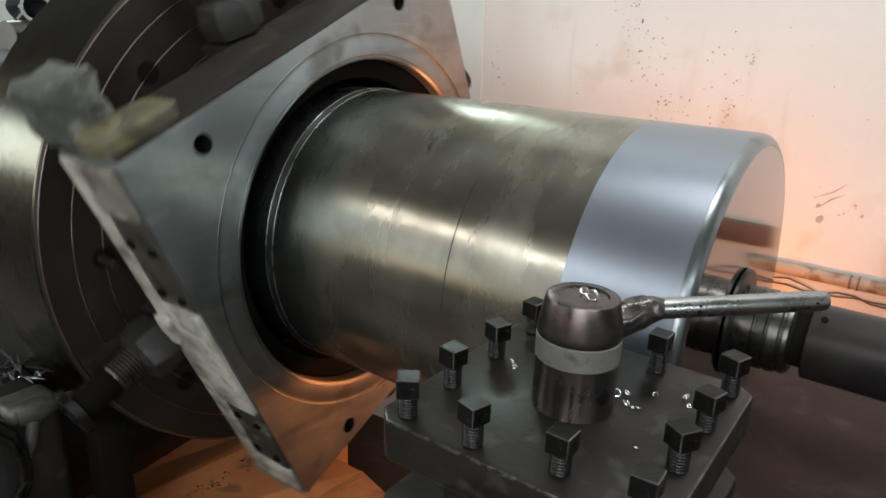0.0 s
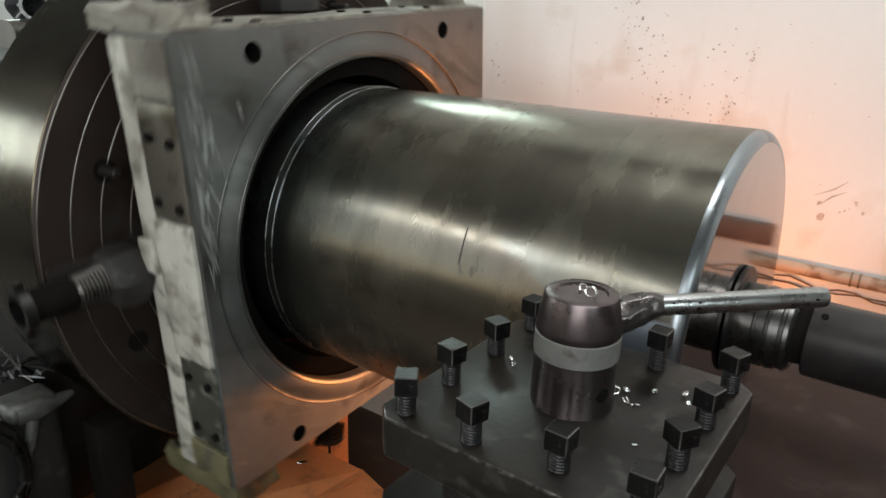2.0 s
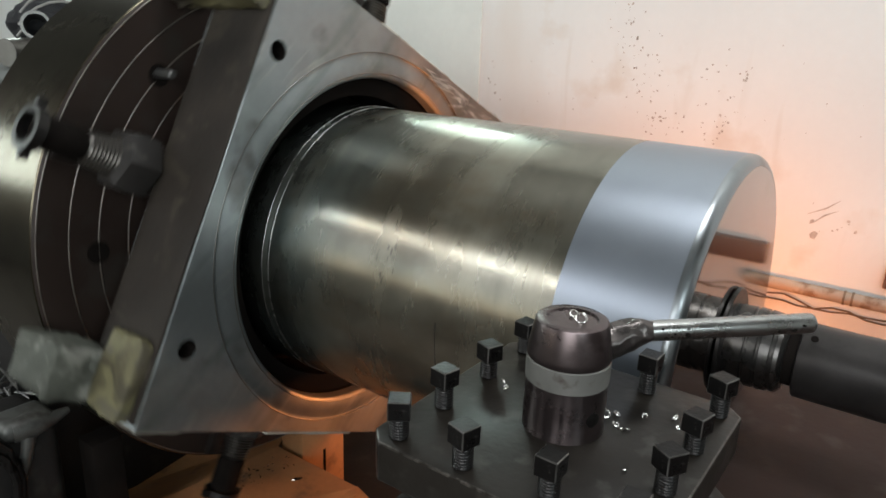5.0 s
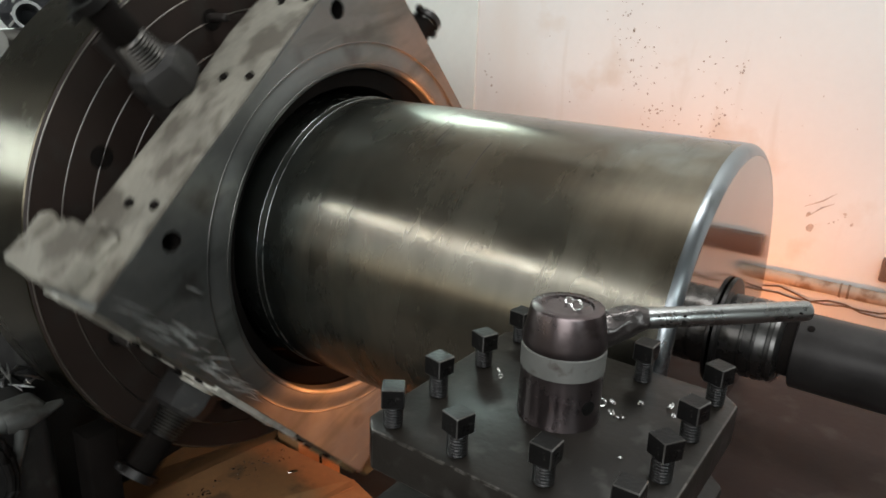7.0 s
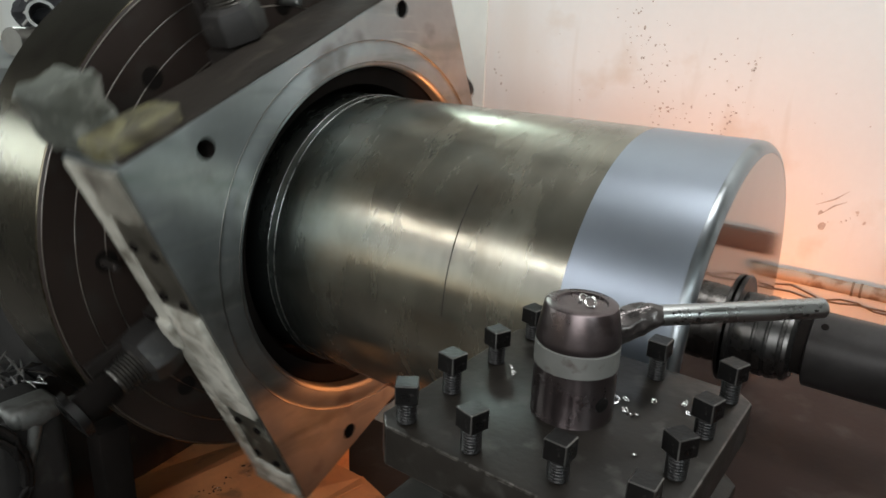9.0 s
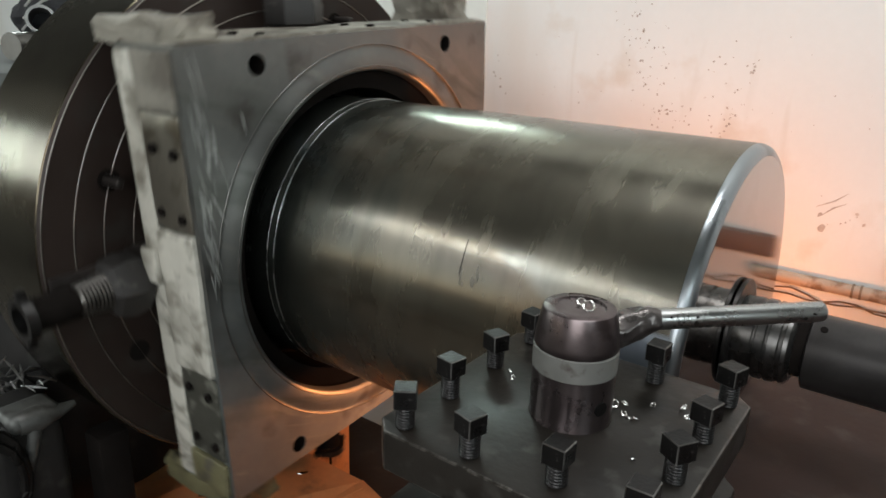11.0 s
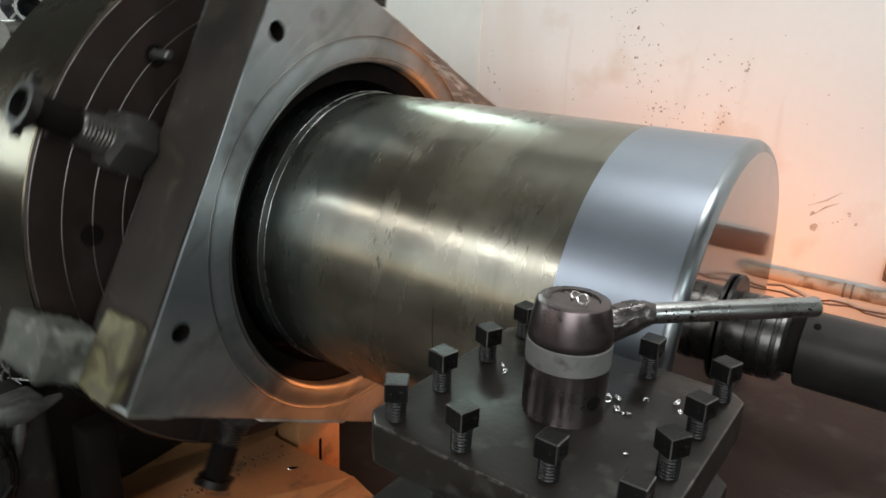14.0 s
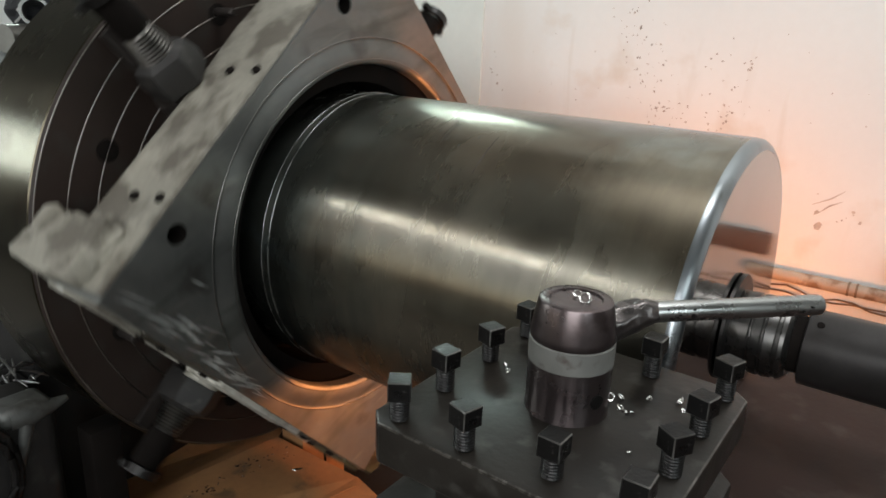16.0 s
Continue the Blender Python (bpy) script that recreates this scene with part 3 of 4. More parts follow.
def chuck():
    c = thing("lathe_chuck", "large oil-browned lathe chuck face plate with circular grooves", "chuck", pose(0, 0, 0))
    x = -0.70
    prof = [(x - 0.19, 0.30), (x - 0.175, 0.397), (x - 0.004, 0.397), (x, 0.393)]
    for g in (0.355, 0.317, 0.277, 0.235):
        prof += [(x, g + 0.0015), (x - 0.003, g + 0.001), (x - 0.003, g - 0.001), (x, g - 0.0015)]
    prof += [(x, 0.05)]
    part("body", revolve(prof, 160), M["chuck"], c, "oiled brown steel chuck face")
    part("rim", revolve([(x - 0.172, 0.3974), (x - 0.172, 0.3985), (x - 0.006, 0.3985), (x - 0.003, 0.3955)], 160, cap=False), M["rim"], c, "bright turned chuck rim")
    for g in (0.394, 0.355, 0.317, 0.277):
        part("groove", revolve([(x + 0.0003, g + 0.0011), (x + 0.0009, g), (x + 0.0003, g - 0.0011)], 128, cap=False), M["groove"], c, "bright scribed ring")
    for k in range(4):
        a = 24.3 + 90 * k
        turn = Matrix.Rotation(radians(a), 4, "X")
        xj = -0.657
        screw = part("jaw_screw", revolve([(0.325, 0.0240)] + [(0.342 + 0.0045 * i + d, r - 0.0008 * i) for i in range(9) for d, r in ((0, 0.0265), (0.002, 0.0240))] + [(0.385, 0.0165), (0.432, 0.0165)], 28, axis="z"),
                     M["thread"], c, "greasy threaded jaw screw", m=turn @ Matrix.Translation((xj, 0, 0)), sharp=60)
        part("shank", revolve([(0.383, 0.0185), (0.386, 0.0205), (0.432, 0.0205), (0.434, 0.018)], 28, axis="z"), M["bore"], screw, "black greasy shank")
        part("jaw_nut", revolve([(0.297, 0.036), (0.300, 0.041), (0.322, 0.043), (0.340, 0.038), (0.346, 0.028)], 6, axis="z"), M["jaw"], screw, "greasy grey faceted jaw nut", sharp=20)
        collar = [(0.434, 0.0185), (0.434, 0.0265), (0.446, 0.0265), (0.446, 0.0185)]
        part("socket_ring", revolve(collar, 28, axis="z", closed=True), M["black"], screw, "black socket ring")
        for q in (0, 180):
            bm = box(-0.005, 0.005, 0.024, 0.036, 0.434, 0.444, 0.0015)
            bm.transform(Matrix.Rotation(radians(q), 4, "Z"))
            part("ring_tab", bm, M["black"], screw)
        part("jaw", box(-0.700, -0.634, -0.033, 0.033, 0.24, 0.292, 0.004), M["dark"], c, "dark oily chuck jaw", m=turn)
        part("guide", box(-0.699, -0.690, -0.022, 0.022, 0.20, 0.392, 0.002), M["dark"], c, "dark jaw guide", m=turn)
    for k in range(8):
        y, z = polar(0.318, 1.5 + 45 * k)
        # flat black disc painted as the dark of a hole
        bm = revolve([(x - 0.002, 0.015), (x + 0.0006, 0.015), (x + 0.0008, 0.012)], 20)
        part("slot_hole", bm, M["bore"], c, m=Matrix.Translation((0, y, z)))
        if k % 2 == 0:
            bm = revolve([(x, 0.0055), (x + 0.034, 0.0055), (x + 0.036, 0.004)], 14)
            part("stud", bm, M["tube" if k == 0 else "dark"], c, "bare steel stud" if k == 0 else "oily dark stud", m=Matrix.Translation((0, *polar(0.322, 1.5 + 45 * k))))
    return c


lathe_chuck = chuck()


def tailstock():
    t = thing("tailstock", "dark oiled tailstock quill with live centre", "tailstock")
    prof = [(-0.018, 0.010), (0.004, 0.022), (0.005, 0.0415), (0.024, 0.0425), (0.025, 0.0410), (0.027, 0.0410), (0.028, 0.0430), (0.036, 0.043), (0.037, 0.0415),
            (0.039, 0.0415), (0.040, 0.043), (0.049, 0.042), (0.050, 0.0405), (0.053, 0.0405), (0.054, 0.0415), (0.058, 0.0410), (0.062, 0.036)]
    part("flange", revolve([(0.0012, 0.040), (0.0012, 0.0575), (0.002, 0.0585), (0.005, 0.0585), (0.006, 0.0575), (0.006, 0.040)], 64, closed=True), M["black"], t, "thin black flange of the centre", sharp=20)
    part("live_centre", revolve(prof, 64), M["centre"], t, "oiled dark steel ridged live centre", sharp=20)
    part("neck", revolve([(0.06, 0.030), (0.074, 0.030)], 48), M["bore"], t)
    part("quill", revolve([(0.0725, 0.036), (0.074, 0.039), (0.075, 0.0395), (0.45, 0.0395)], 64), M["quill"], t, "dark oiled steel quill")
    # oil hole is a black disc that stands for its shaded depth
    bm = revolve([(0.036, 0.0035), (0.0402, 0.0035), (0.0404, 0.0022)], 14, axis="z")
    part("oil_hole", bm, M["bore"], t, m=Matrix.Rotation(radians(33), 4, "X") @ Matrix.Translation((0.085, 0, 0)))
    part("body", box(0.43, 0.75, -0.11, 0.11, -0.119, 0.10, 0.03, 4), M["cast"], t, "dark grey tailstock casting")
    return t


tailstock()

# ---- tool post ----
PZ = 0.05


def worn(bm, share):
    """Give the narrow bevel faces of a block the second material."""
    big = max(f.calc_area() for f in bm.faces)
    for f in bm.faces:
        f.material_index = 1 if f.calc_area() < share * big else 0
    return bm


def bolt_thing(x, y, turn, top):
    b = thing("clamp_screw", "worn square-head tool clamp screw standing in the tool post", "screw", pose(x, y, PZ, 0, 0, turn), group="tool clamp screws")
    h = top - PZ
    bm = box(-0.0076, 0.0076, -0.0076, 0.0076, h - 0.0140, h)
    bmesh.ops.bevel(bm, geom=list(bm.edges), offset=0.0007, segments=1, affect="EDGES")
    for v in bm.verts:
        v.co += Vector(noise.noise_vector(v.co * 150 + Vector((x * 900, y * 900, 0)))) * 0.00035
    head = part("head", worn(bm, 0.4), M["bolt"], b, smooth=False)
    head.data.materials.append(M["edge"])
    prof = [(-0.004, 0.0068)]
    z = -0.003
    while z < h - 0.0150:
        prof += [(z, 0.0068), (z + 0.001, 0.0060), (z + 0.002, 0.0068)]
        z += 0.0021
    prof += [(h - 0.0137, 0.0062)]
    part("thread", revolve(prof, 20, axis="z"), M["bolt"], b, "worn screw thread", sharp=60)
    return b


def tool_post():
    t = thing("tool_post", "oily dark steel four-way lathe tool post with lever", "tool post")
    x0, x1, y0, y1 = -0.124, 0.072, -0.445, -0.243
    ch = 0.012
    outline = [(x0 + ch, y0), (x1 - ch, y0), (x1, y0 + ch), (x1, y1 - ch), (x1 - ch, y1), (x0 + ch, y1), (x0, y1 - ch), (x0, y0 + ch)]

    def prism(z0, z1, bev):
        bm = bmesh.new()
        f = bm.faces.new([bm.verts.new((x, y, z0)) for x, y in outline])
        e = bmesh.ops.extrude_face_region(bm, geom=[f])
        bmesh.ops.translate(bm, vec=(0, 0, z1 - z0), verts=[v for v in e["geom"] if isinstance(v, bmesh.types.BMVert)])
        bmesh.ops.bevel(bm, geom=list(bm.edges), offset=bev, segments=2, profile=0.5, affect="EDGES")
        return bm

    part("clamp_plate", worn(prism(PZ - 0.030, PZ, 0.0016), 0.02), M["post"], t, "oily black clamp plate with worn edges").data.materials.append(M["worn_post"])
    part("core", box(x0 + 0.035, x1 - 0.035, y0 + 0.035, y1 - 0.035, PZ - 0.07, PZ - 0.029, 0.002), M["post"], t)
    part("base", prism(PZ - 0.11, PZ - 0.069, 0.003), M["post"], t)
    hub = part("hub", revolve([(PZ - 0.002, 0.0293), (PZ + 0.001, 0.0283), (PZ + 0.037, 0.0283)], 56, axis="z"), M["hub"], t, "brown polished hub", m=pose(HX, HY, 0))
    part("collar", revolve([(PZ + 0.036, 0.0278), (PZ + 0.037, 0.0288), (PZ + 0.052, 0.0288), (PZ + 0.053, 0.0278)], 56, axis="z"), M["ring"], hub, "bare grey steel collar")
    bm = revolve([(PZ + 0.052, 0.0275), (PZ + 0.054, 0.0286), (PZ + 0.058, 0.0285), (PZ + 0.0775, 0.0250), (PZ + 0.0795, 0.0243), (PZ + 0.0803, 0.0230), (PZ + 0.0803, 0.0176), (PZ + 0.0790, 0.0166), (PZ + 0.0790, 0.004)], 56, axis="z")
    part("cap", bm, M["hub"], hub, "polished brown tapered cap")
    part("grub_screw", revolve([(0.0265, 0.0052), (0.0288, 0.0052), (0.0291, 0.004)], 18, axis="z"), M["bolt"], hub, "slotted grub screw", m=Matrix.Rotation(radians(-22.6), 4, "Z") @ Matrix.Translation((0, 0, PZ + 0.017)) @ Matrix.Rotation(radians(90), 4, "Y"))
    a, c = Vector((HX, HY, 0.1175)), Vector((0.0995, -0.219, 0.1208))
    along = lambda f: a + (c - a) * f
    lever = part("lever", tube([along(0.26), along(0.3), along(0.6), along(0.985), along(0.995), along(1.0)], [0.0066, 0.0073, 0.0072, 0.0073, 0.0070, 0.0060], 28), M["handle"], t, "bright steel lever bar with dark marks", sharp=50)
    low = lambda f, d: along(f) + Vector((0, 0, d))
    bm = tube([low(0.10, -0.009), low(0.15, -0.007), low(0.20, -0.0035), low(0.25, -0.001), low(0.29, 0), low(0.33, 0)], [0.0115, 0.0122, 0.0110, 0.0104, 0.0092, 0.0064], 24)
    bmesh.ops.subdivide_edges(bm, edges=list(bm.edges), cuts=1, use_grid_fill=True)
    for v in bm.verts:
        v.co += Vector(noise.noise_vector(v.co * 160)) * 0.0022
    part("weld", bm, M["weld"], lever, "lumpy dark weld", sharp=80)
    d = (c - a).normalized()
    rnd = random.Random(5)
    bm = bmesh.new()
    for k in range(12):
        f = rnd.choice((rnd.uniform(0.33, 0.48), rnd.uniform(0.34, 0.46), rnd.uniform(0.8, 0.97)))
        p = along(f)
        side = Vector((0.45, -0.75, rnd.uniform(-0.5, 0.55))).normalized()
        side = (side - d * side.dot(d)).normalized()
        bmesh.ops.create_icosphere(bm, subdivisions=1, radius=1.0, matrix=Matrix.Translation(p + side * 0.0069) @ Matrix.Diagonal((rnd.uniform(0.0012, 0.0042), 0.0011, 0.0009, 1)))
    tagged(part("marks", bm, M["bore"], lever, "black burnt marks"), kind="stuff")
    return t


HX, HY = -0.027, -0.345
tool_post()
BX = (-0.105, -0.053, 0.003, 0.057)
BY = (-0.431, -0.380, -0.320, -0.262)
TURN = ((36, 81, 70, 80), (75, 0, 0, 60), (89, 0, 0, 89), (92, 59, 75, 70))
TOP = ((0.0795, 0.081, 0.0785, 0.078), (0.080, 0, 0, 0.078), (0.078, 0, 0, 0.082), (0.080, 0.080, 0.0785, 0.081))
NUDGE = {(2, 0): 0.009, (3, 1): 0.005}
for i, x in enumerate(BX):
    for j, y in enumerate(BY):
        if i in (0, 3) or j in (0, 3):
            bolt_thing(x, y + NUDGE.get((i, j), 0), TURN[i][j], TOP[i][j])


def swarf_curl(x, y, z, r, turns, seed):
    rnd = random.Random(seed)
    ax = Euler((rnd.uniform(0.3, 1.2), rnd.uniform(-0.5, 0.5), rnd.uniform(0, 6))).to_matrix()
    pts = []
    n = int(14 * turns)
    for i in range(n + 1):
        a = 2 * math.pi * turns * i / n
        pts.append(ax @ Vector((r * math.cos(a), r * math.sin(a), r * 0.5 * i / n)))
    low = min(p.z for p in pts)
    s = part("swarf_curl", tube([p + Vector((x, y, z - low + 0.0004)) for p in pts], 0.0006, 6), M["swarf"])
    return tagged(s, "small bright curled steel chip lying on dark metal", "swarf", "steel chips")


for n, (x, y, r, k) in enumerate(((-0.088, -0.325, 0.0030, 1.2), (-0.083, -0.330, 0.0026, 0.7), (-0.006, -0.318, 0.0034, 1.6), (-0.001, -0.311, 0.0030, 1.3), (0.004, -0.325, 0.0028, 0.9), (0.035, -0.291, 0.0034, 1.4),
                                  (0.010, -0.330, 0.0024, 0.8), (0.013, -0.326, 0.0022, 1.1), (-0.006, -0.334, 0.0020, 0.9), (0.040, -0.300, 0.0016, 0.8), (0.030, -0.372, 0.0016, 0.8), (0.016, -0.300, 0.0022, 0.9))):
    swarf_curl(x, y, PZ, 0.75 * r, k, n)
swarf_curl(-0.021, -0.345, PZ + 0.079, 0.0036, 1.3, 40)
swarf_curl(-0.029, -0.339, PZ + 0.079, 0.0028, 0.8, 41)

# ---- lathe round the work ----
SZ = -0.12


def lathe():
    tagged(part("saddle", box(-0.16, 0.85, -0.62, 0.30, SZ - 0.09, SZ, 0.006), M["bed"]), "oily brown painted lathe saddle with drilled holes", "lathe saddle")
    for n, (x, y) in enumerate(((0.214, 0.021), (0.226, -0.021), (0.219, 0.055))):
        # black disc drawn for the shade in the oil hole
        bm = revolve([(SZ - 0.004, 0.006), (SZ + 0.0006, 0.006), (SZ + 0.0008, 0.0045)], 18, axis="z")
        part("oil_hole", bm, M["bore"], bpy.data.objects["saddle"], m=pose(x, y, 0))
    tagged(part("cross_slide", box(-0.115, 0.060, -0.60, -0.22, SZ, PZ - 0.11, 0.004), M["post"]), "oily dark cross slide under the tool post", "cross slide")
    tagged(part("lathe_bed", box(-1.7, 1.6, -0.30, 0.34, FLOOR, -0.60, 0.01), M["cast"]), "dark oily cast lathe bed", "lathe bed")
    h = thing("headstock", "grey-green worn headstock casting behind the chuck", "headstock")
    part("body", box(-1.7, -0.915, -0.335, 0.5, -0.10, 0.225, 0.012), M["wood"], h)
    # lower headstock split off in a darker material than the body
    part("base", box(-1.69, -0.918, -0.33, 0.49, -0.60, -0.098, 0.008), M["cast"], h, "black headstock base")
    part("spindle", revolve([(-0.92, 0.14), (-0.87, 0.14)], 64), M["cast"], h, "dark spindle nose")
    br = thing("bed_bracket", "rusty steel bracket plate standing on the lathe bed", "bracket")
    part("upright", box(-0.78, -0.72, 0.035, 0.147, -0.60, -0.412, 0.004), M["sheet"], br)
    # thin black strip stands for the shade in the slot
    bm = box(-0.7195, -0.7185, 0.088, 0.094, -0.54, -0.49, 0)
    part("slot", bm, M["bore"], br)
    # bent tray under the chuck
    g = thing("chip_tray", "bent rusty sheet-metal chip tray with swarf on it", "chip tray")

    def panel(name, pts, t=0.0022):
        bm = bmesh.new()
        f = bm.faces.new([bm.verts.new(p) for p in pts])
        f.normal_update()
        nrm = f.normal.copy()
        if nrm.z > 0:
            nrm = -nrm
        e = bmesh.ops.extrude_face_region(bm, geom=[f])
        bmesh.ops.translate(bm, vec=nrm * t, verts=[v for v in e["geom"] if isinstance(v, bmesh.types.BMVert)])
        part(name, bm, M["sheet"], g, smooth=False)

    b0, b1 = (-0.772, 0.019, -0.468), (-0.815, -0.32, -0.468)
    b2, b3 = (-0.755, 0.020, -0.470), (-0.765, -0.33, -0.472)
    panel("left_panel", [b0, b1, (-0.83, -0.42, -0.52), (-1.02, -0.40, -0.535), (-0.97, -0.10, -0.50), (-0.80, 0.06, -0.475)])
    panel("bend", [b0, b2, b3, b1])
    panel("right_panel", [b2, (-0.571, 0.024, -0.470), (-0.556, 0.010, -0.470), (-0.60, -0.12, -0.484), (-0.66, -0.34, -0.492), b3])
    panel("lower_panel", [(-0.575, 0.030, -0.474), (-0.480, 0.004, -0.474), (-0.51, -0.16, -0.497), (-0.62, -0.16, -0.495)])
    for x, y in ((-0.70, -0.18), (-0.60, -0.04), (-0.92, -0.2)):
        part("prop", box(x - 0.02, x + 0.02, y - 0.02, y + 0.02, -0.60, -0.488 - 0.03 * (x < -0.8), 0.003), M["cast"], g)
    rnd = random.Random(3)
    bm = bmesh.new()
    for k in range(110):
        x, y = -0.757 + abs(rnd.gauss(0.022, 0.02)), rnd.uniform(-0.25, 0.01)
        if k > 85:
            x, y = rnd.uniform(-0.73, -0.6), rnd.uniform(-0.08, 0.0)
        z = -0.4695 - 0.10 * max(0, -y) * max(0.0, (x + 0.757)) / 0.12 * 0.5 - 0.004 * (x + 0.757) / 0.12
        p = Vector((x, y, z + 0.0008))
        s = rnd.uniform(0.0010, 0.0032)
        if k == 100:
            p, s = Vector((-0.668, -0.025, -0.4708)), 0.0075
        bmesh.ops.create_icosphere(bm, subdivisions=1, radius=s, matrix=Matrix.Translation(p) @ Euler((rnd.gauss(0, 0.3), rnd.gauss(0, 0.3), rnd.random() * 6)).to_matrix().to_4x4() @ Matrix.Diagonal((1.6, 0.6, 0.3, 1)))
    tagged(part("loose_swarf", bm, M["swarf"]), "scattered bright steel chips on the tray", "swarf", kind="stuff")
    # castings by the operator's side of the chuck
    c = thing("apron_casting", "worn dark grey casting with a bare rounded top edge", "casting")
    part("block", box(-0.86, -0.75, -0.475, -0.372, -0.60, -0.205, 0.02, 4), M["cast"], c)
    part("worn_top", box(-0.80, -0.747, -0.445, -0.376, -0.225, -0.196, 0.012, 4), M["bare"], c, "bare worn steel top")
    part("arm", tube([(-0.760, -0.430, -0.212), (-0.757, -0.405, -0.212), (-0.754, -0.380, -0.212), (-0.752, -0.358, -0.208)], [0.016, 0.018, 0.010, 0.004], 16), M["bare"], c, "bare worn steel arm")
    part("rim", tube([(-0.752, -0.413, -0.222), (-0.752, -0.424, -0.262), (-0.752, -0.440, -0.310), (-0.752, -0.452, -0.352)], [0.010, 0.008, 0.007, 0.006], 12), M["bare"], c, "rubbed casting rim")
    part("foot", box(-0.86, -0.75, -0.475, -0.372, FLOOR, -0.60, 0.01), M["cast"], c)
    tagged(part("support_leg", box(-0.765, -0.722, -0.348, -0.302, FLOOR, -0.262, 0.006), M["bore"]), "black oily support leg under the chuck", "leg")
    tagged(part("ledge", box(-1.02, -0.88, -0.62, -0.336, FLOOR, -0.245, 0.012), M["cast"]), "dark casting ledge heaped with swarf", "casting")
    bm = bmesh.new()
    for k in range(38):
        p = Vector((rnd.uniform(-0.96, -0.885), rnd.uniform(-0.43, -0.34), -0.243 + abs(rnd.gauss(0, 0.022))))
        d = Vector((rnd.gauss(0, 1), rnd.gauss(0, 1), rnd.gauss(0, 0.5))).normalized() * rnd.uniform(0.01, 0.035)
        tube([p - d, p + Vector((0, 0, rnd.uniform(-0.004, 0.006))), p + d], [0.0012, 0.0024, 0.0009], 5, bm=bm)
    tagged(part("swarf_heap", bm, M["swarf_dark"]), "tangled heap of grey and bright steel swarf", "swarf", kind="stuff")
    pts = [(-0.742, -0.492 + 0.058 * math.cos(a / 20 * 2 * math.pi), -0.275 + 0.085 * math.sin(a / 20 * 2 * math.pi)) for a in range(21)]
    bm = tube(pts, 0.007, 10)
    tube([(x + 0.004, y * 0.88 - 0.058, z * 0.8 - 0.055) for x, y, z in pts], 0.006, 10, bm=bm)
    tagged(part("hose_coil", bm, M["black"]), "coiled black rubber hose hung by the casting", "hose")


lathe()


def headstock_clutter():
    top = 0.225
    s = part("steel_bar", tube([(-1.10, -0.224, top + 0.023), (-1.1015, -0.2193, top + 0.023), (-1.160, -0.034, top + 0.023)], [0.0222, 0.0230, 0.0230], 32), M["thread"], sharp=30)
    part("cut_end", tube([(-1.0996, -0.2252, top + 0.023), (-1.0999, -0.2243, top + 0.023)], 0.0215, 32), M["tube"], s, "pale saw-cut bar end")
    tagged(s, "short grey round steel bar lying on the headstock", "steel bar")
    bm = bmesh.new()
    p, q = Vector((-1.115, -0.166, top + 0.0665)), Vector((-1.285, -0.066, top + 0.0285))
    d = (q - p).normalized()
    u = d.cross(Vector((0, 0, 1))).normalized()
    v = u.cross(d)
    rings = []
    for c, r in ((q, 0.0235), (p, 0.0235), (p, 0.0185), (q, 0.0185)):
        rings.append([bm.verts.new(c + r * (math.cos(a * math.pi / 16) * u + math.sin(a * math.pi / 16) * v)) for a in range(32)])
    for a, b in zip(rings, rings[1:] + rings[:1]):
        for k in range(32):
            bm.faces.new((a[k], a[(k + 1) % 32], b[(k + 1) % 32], b[k]))
    tagged(part("steel_tube", bm, M["tube"]), "grey steel tube end stacked on the headstock", "tube")
    bm = bmesh.new()
    bmesh.ops.create_icosphere(bm, subdivisions=4, radius=1.0)
    for v in bm.verts:
        v.co *= 1 + 0.22 * noise.noise(v.co * 2.3) + 0.08 * noise.noise(v.co * 7)
        v.co = Vector((v.co.x * 0.06 - 1.20, v.co.y * 0.06 - 0.105, max(top, v.co.z * 0.045 + top + 0.068)))
    rag = part("rag", bm, M["cloth"])
    tagged(rag, "crumpled black rag with white cords on the tubes", "rag")
    for k in range(3):
        pts = []
        for i in range(9):
            a = math.pi * (0.1 + 0.1 * i)
            pts.append((-1.20 + 0.050 * math.sin(a) - 0.012 * k + 0.02, -0.105 - 0.064 * math.cos(a), top + 0.068 + 0.058 * math.sin(a) - 0.020 * k))
        part("cord", tube(pts, 0.0022, 8), M["white"], rag, "white braided cord")


headstock_clutter()

# ---- wall details ----


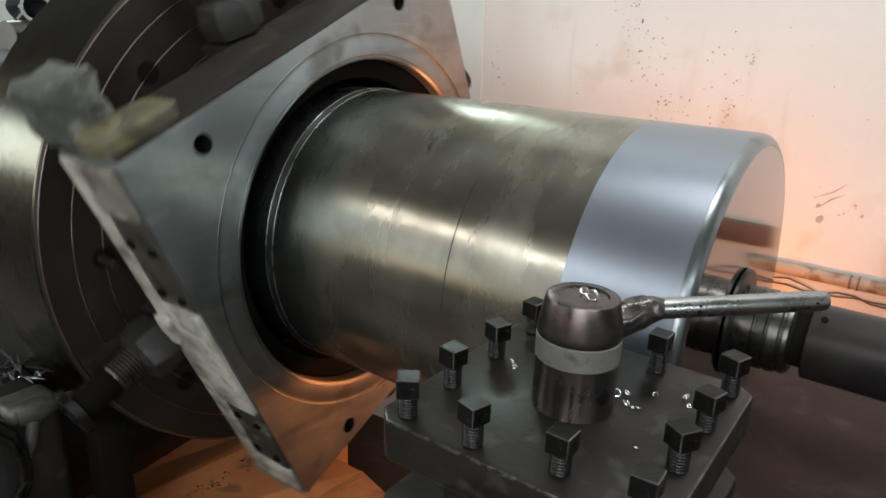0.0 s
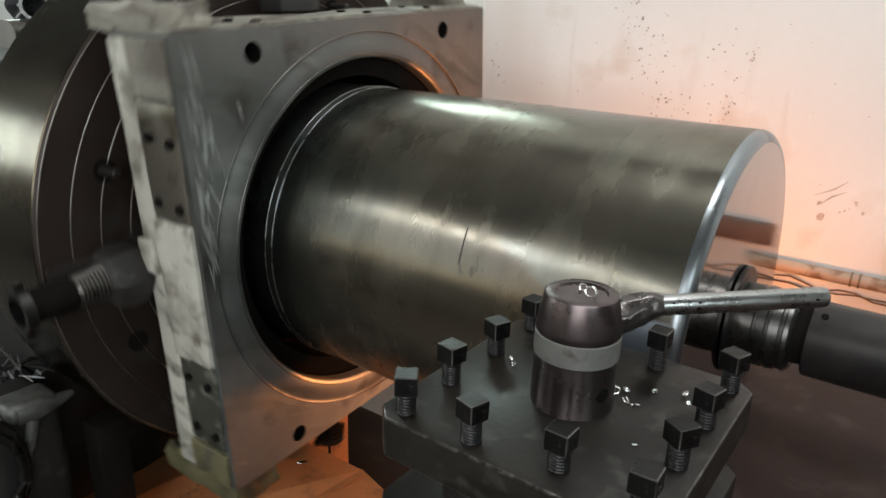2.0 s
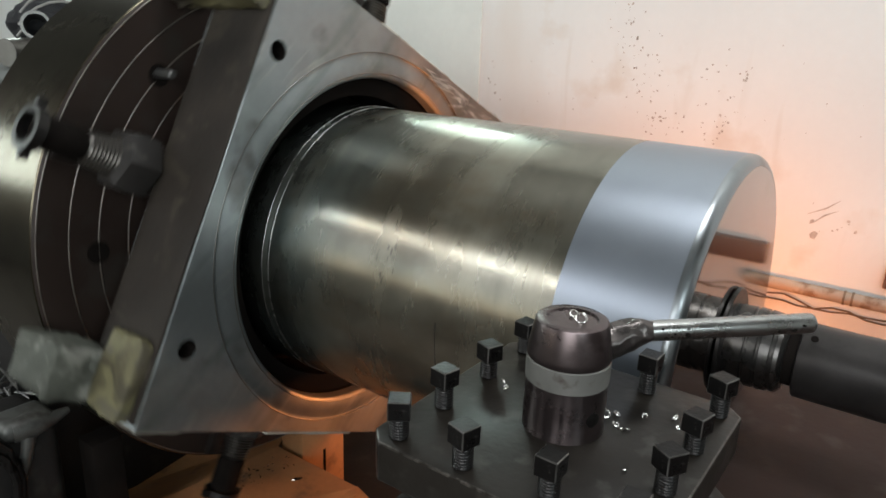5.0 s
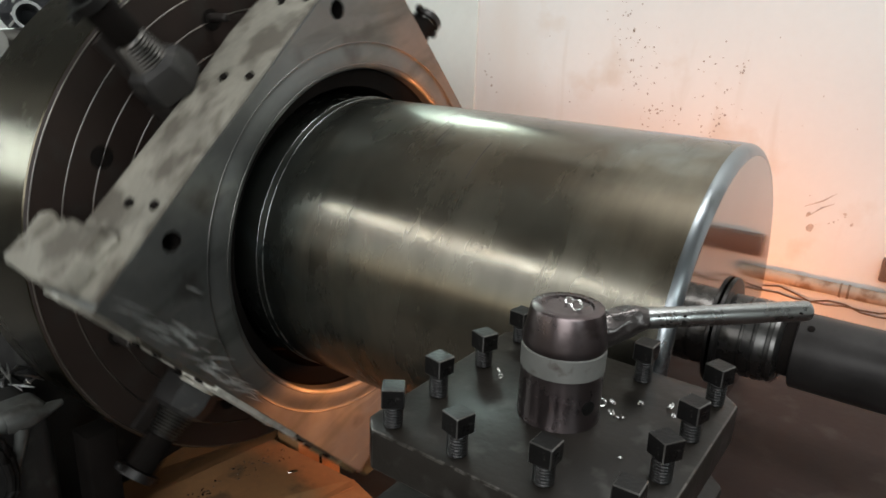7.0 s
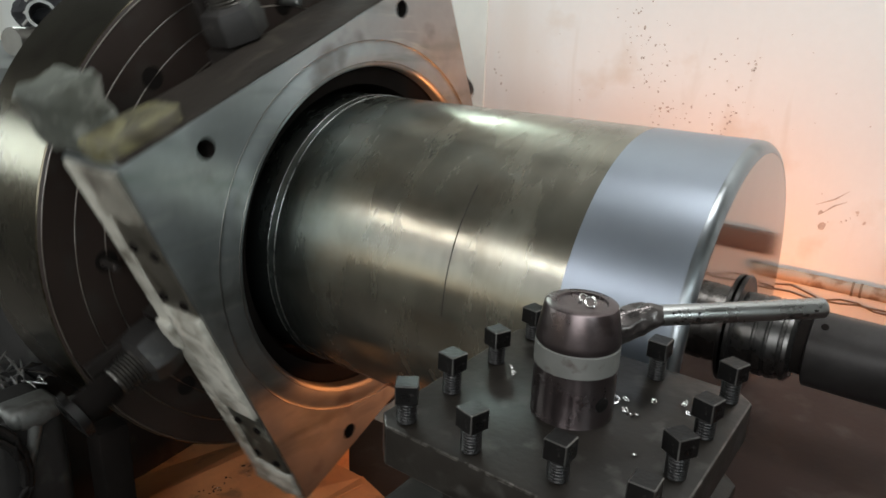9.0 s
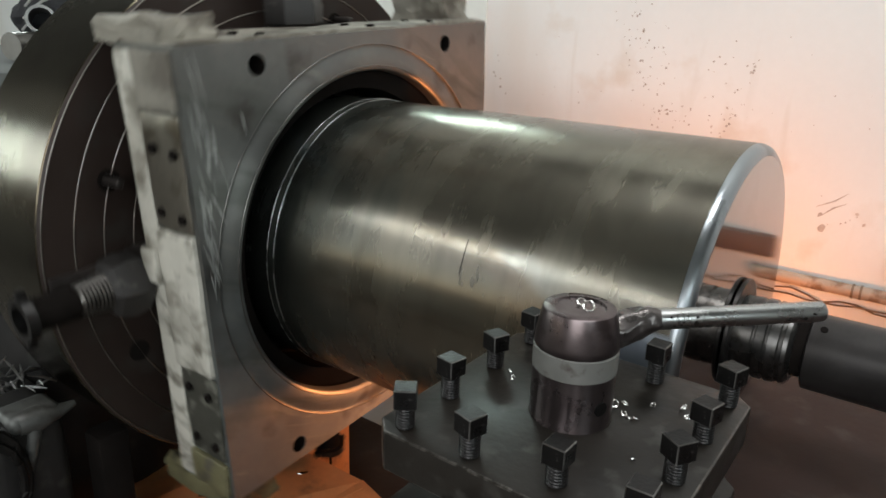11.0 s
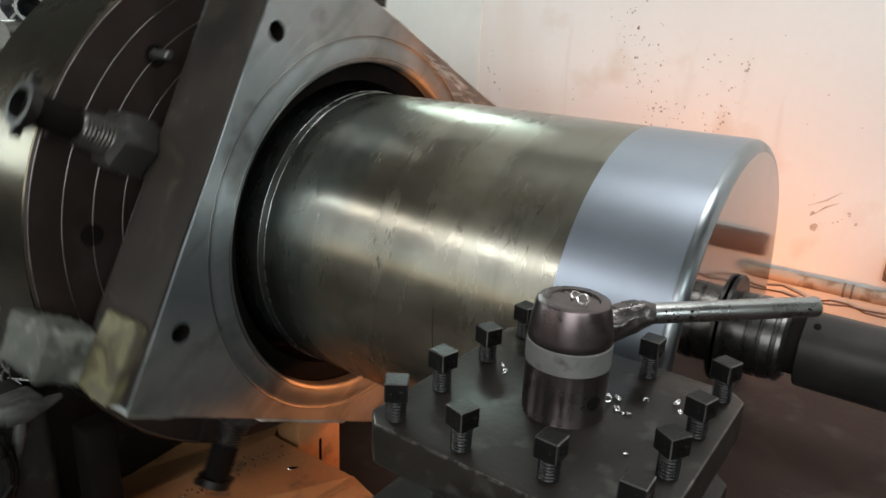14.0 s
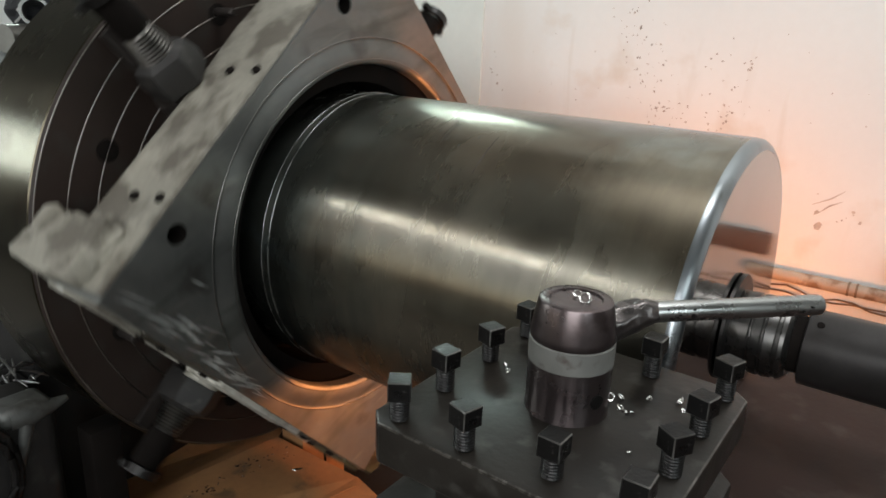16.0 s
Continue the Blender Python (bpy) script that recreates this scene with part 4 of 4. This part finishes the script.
def wall_details():
    rnd = random.Random(21)
    yw = 0.75
    tagged(part("wall_column", box(-2.9, -0.828, yw - 0.006, yw - 0.001, FLOOR, 0.69, 0), M["green"]), "pale green painted wall strip", "wall", kind="structure")
    p = thing("conduit", "rusty painted conduit pipe clipped along the wall", "pipe")
    part("pipe", tube([(-0.6, 0.735, -0.160), (0.118, 0.735, -0.160), (0.130, 0.737, -0.160), (0.134, 0.751, -0.160)], 0.0125, 20), M["pipe"], p)
    for x in (0.048, 0.062):
        part("clip", revolve([(x - 0.002, 0.0128), (x - 0.002, 0.0142), (x + 0.002, 0.0142), (x + 0.002, 0.0128)], 20, closed=True), M["wire"], p, "twisted wire clip", m=Matrix.Translation((0, 0.735, -0.160)))
    for k, (drop, amp) in enumerate(((0.022, 0.016), (0.030, 0.010))):
        pts = [(-0.3 + 0.03 * i, 0.744, -0.160 - drop - amp * abs(math.sin(0.42 * i + 1.4 * k)) + 0.004 * math.sin(1.7 * i + k)) for i in range(32)]
        tagged(part("wire", tube(pts, 0.0017, 6), M["wire"]), "thin sagging brown wire below the conduit", "wire", "wall wires")
    tagged(part("wall_rail", box(0.104, 1.6, yw - 0.022, yw + 0.002, -0.126, -0.082, 0.004), M["rail"]), "dark brown painted rail fixed along the wall", "rail")
    bm = bmesh.new()
    spots = []
    for k in range(120):
        f = rnd.random()
        spots.append((-0.50 + 0.14 * f + rnd.gauss(0, 0.025), 0.46 - 0.36 * f + rnd.gauss(0, 0.02), abs(rnd.gauss(0.0012, 0.0013)) + 0.0005))
    for x, z, sx, sz, n, r in ((-0.25, 0.25, 0.04, 0.03, 10, 0.0022), (-0.205, 0.225, 0.008, 0.016, 9, 0.0028), (-0.25, 0.14, 0.025, 0.025, 20, 0.0026), (-0.22, 0.17, 0.015, 0.02, 10, 0.002), (-0.79, 0.22, 0.02, 0.03, 7, 0.0028),
                               (-0.60, 0.20, 0.10, 0.08, 10, 0.0016), (-0.1, 0.2, 0.12, 0.1, 12, 0.0012), (0.0, -0.03, 0.02, 0.012, 7, 0.003), (-0.36, 0.13, 0.02, 0.015, 8, 0.003)):
        for k in range(n):
            spots.append((x + rnd.gauss(0, sx), z + rnd.gauss(0, sz), r * rnd.uniform(0.4, 1.5)))
    spots += [(-0.028, -0.052, 0.010), (-0.035, -0.026, 0.005)]
    for x, z, r in spots:
        n = 7
        st = rnd.uniform(0.6, 1.8)
        lean = rnd.uniform(0, 3.1)
        front, back = [], []
        for i in range(n):
            a = 2 * math.pi * i / n
            rr = 0.8 * r * rnd.uniform(0.6, 1.25)
            dx, dz = rr * math.cos(a) * st, rr * math.sin(a)
            ex, ez = dx * math.cos(lean) - dz * math.sin(lean), dx * math.sin(lean) + dz * math.cos(lean)
            front.append(bm.verts.new((x + ex * 0.8, yw - 0.0008, z + ez * 0.8)))
            back.append(bm.verts.new((x + ex, yw + 0.001, z + ez)))
        bm.faces.new(front)
        for i in range(n):
            bm.faces.new((front[i], front[(i + 1) % n], back[(i + 1) % n], back[i]))
    for k in range(2):
        tube([(-0.045 + 0.012 * k, yw, -0.012 - 0.016 * k), (-0.015, yw, 0.004 - 0.014 * k), (0.006, yw, 0.022 - 0.02 * k)], [0.0005, 0.0017, 0.0004], 6, bm=bm)
    tagged(part("plaster_chips", bm, M["chip"]), "dark pits and chips in the plaster", "wall damage", kind="stuff")


wall_details()

# ---- motion ----


def motions():
    rows = [(0.2 * i, pose(0, 0, 0, 79.96 * 0.2 * i)) for i in range(81)]
    walk(work, rows)
    walk(lathe_chuck, rows)


motions()
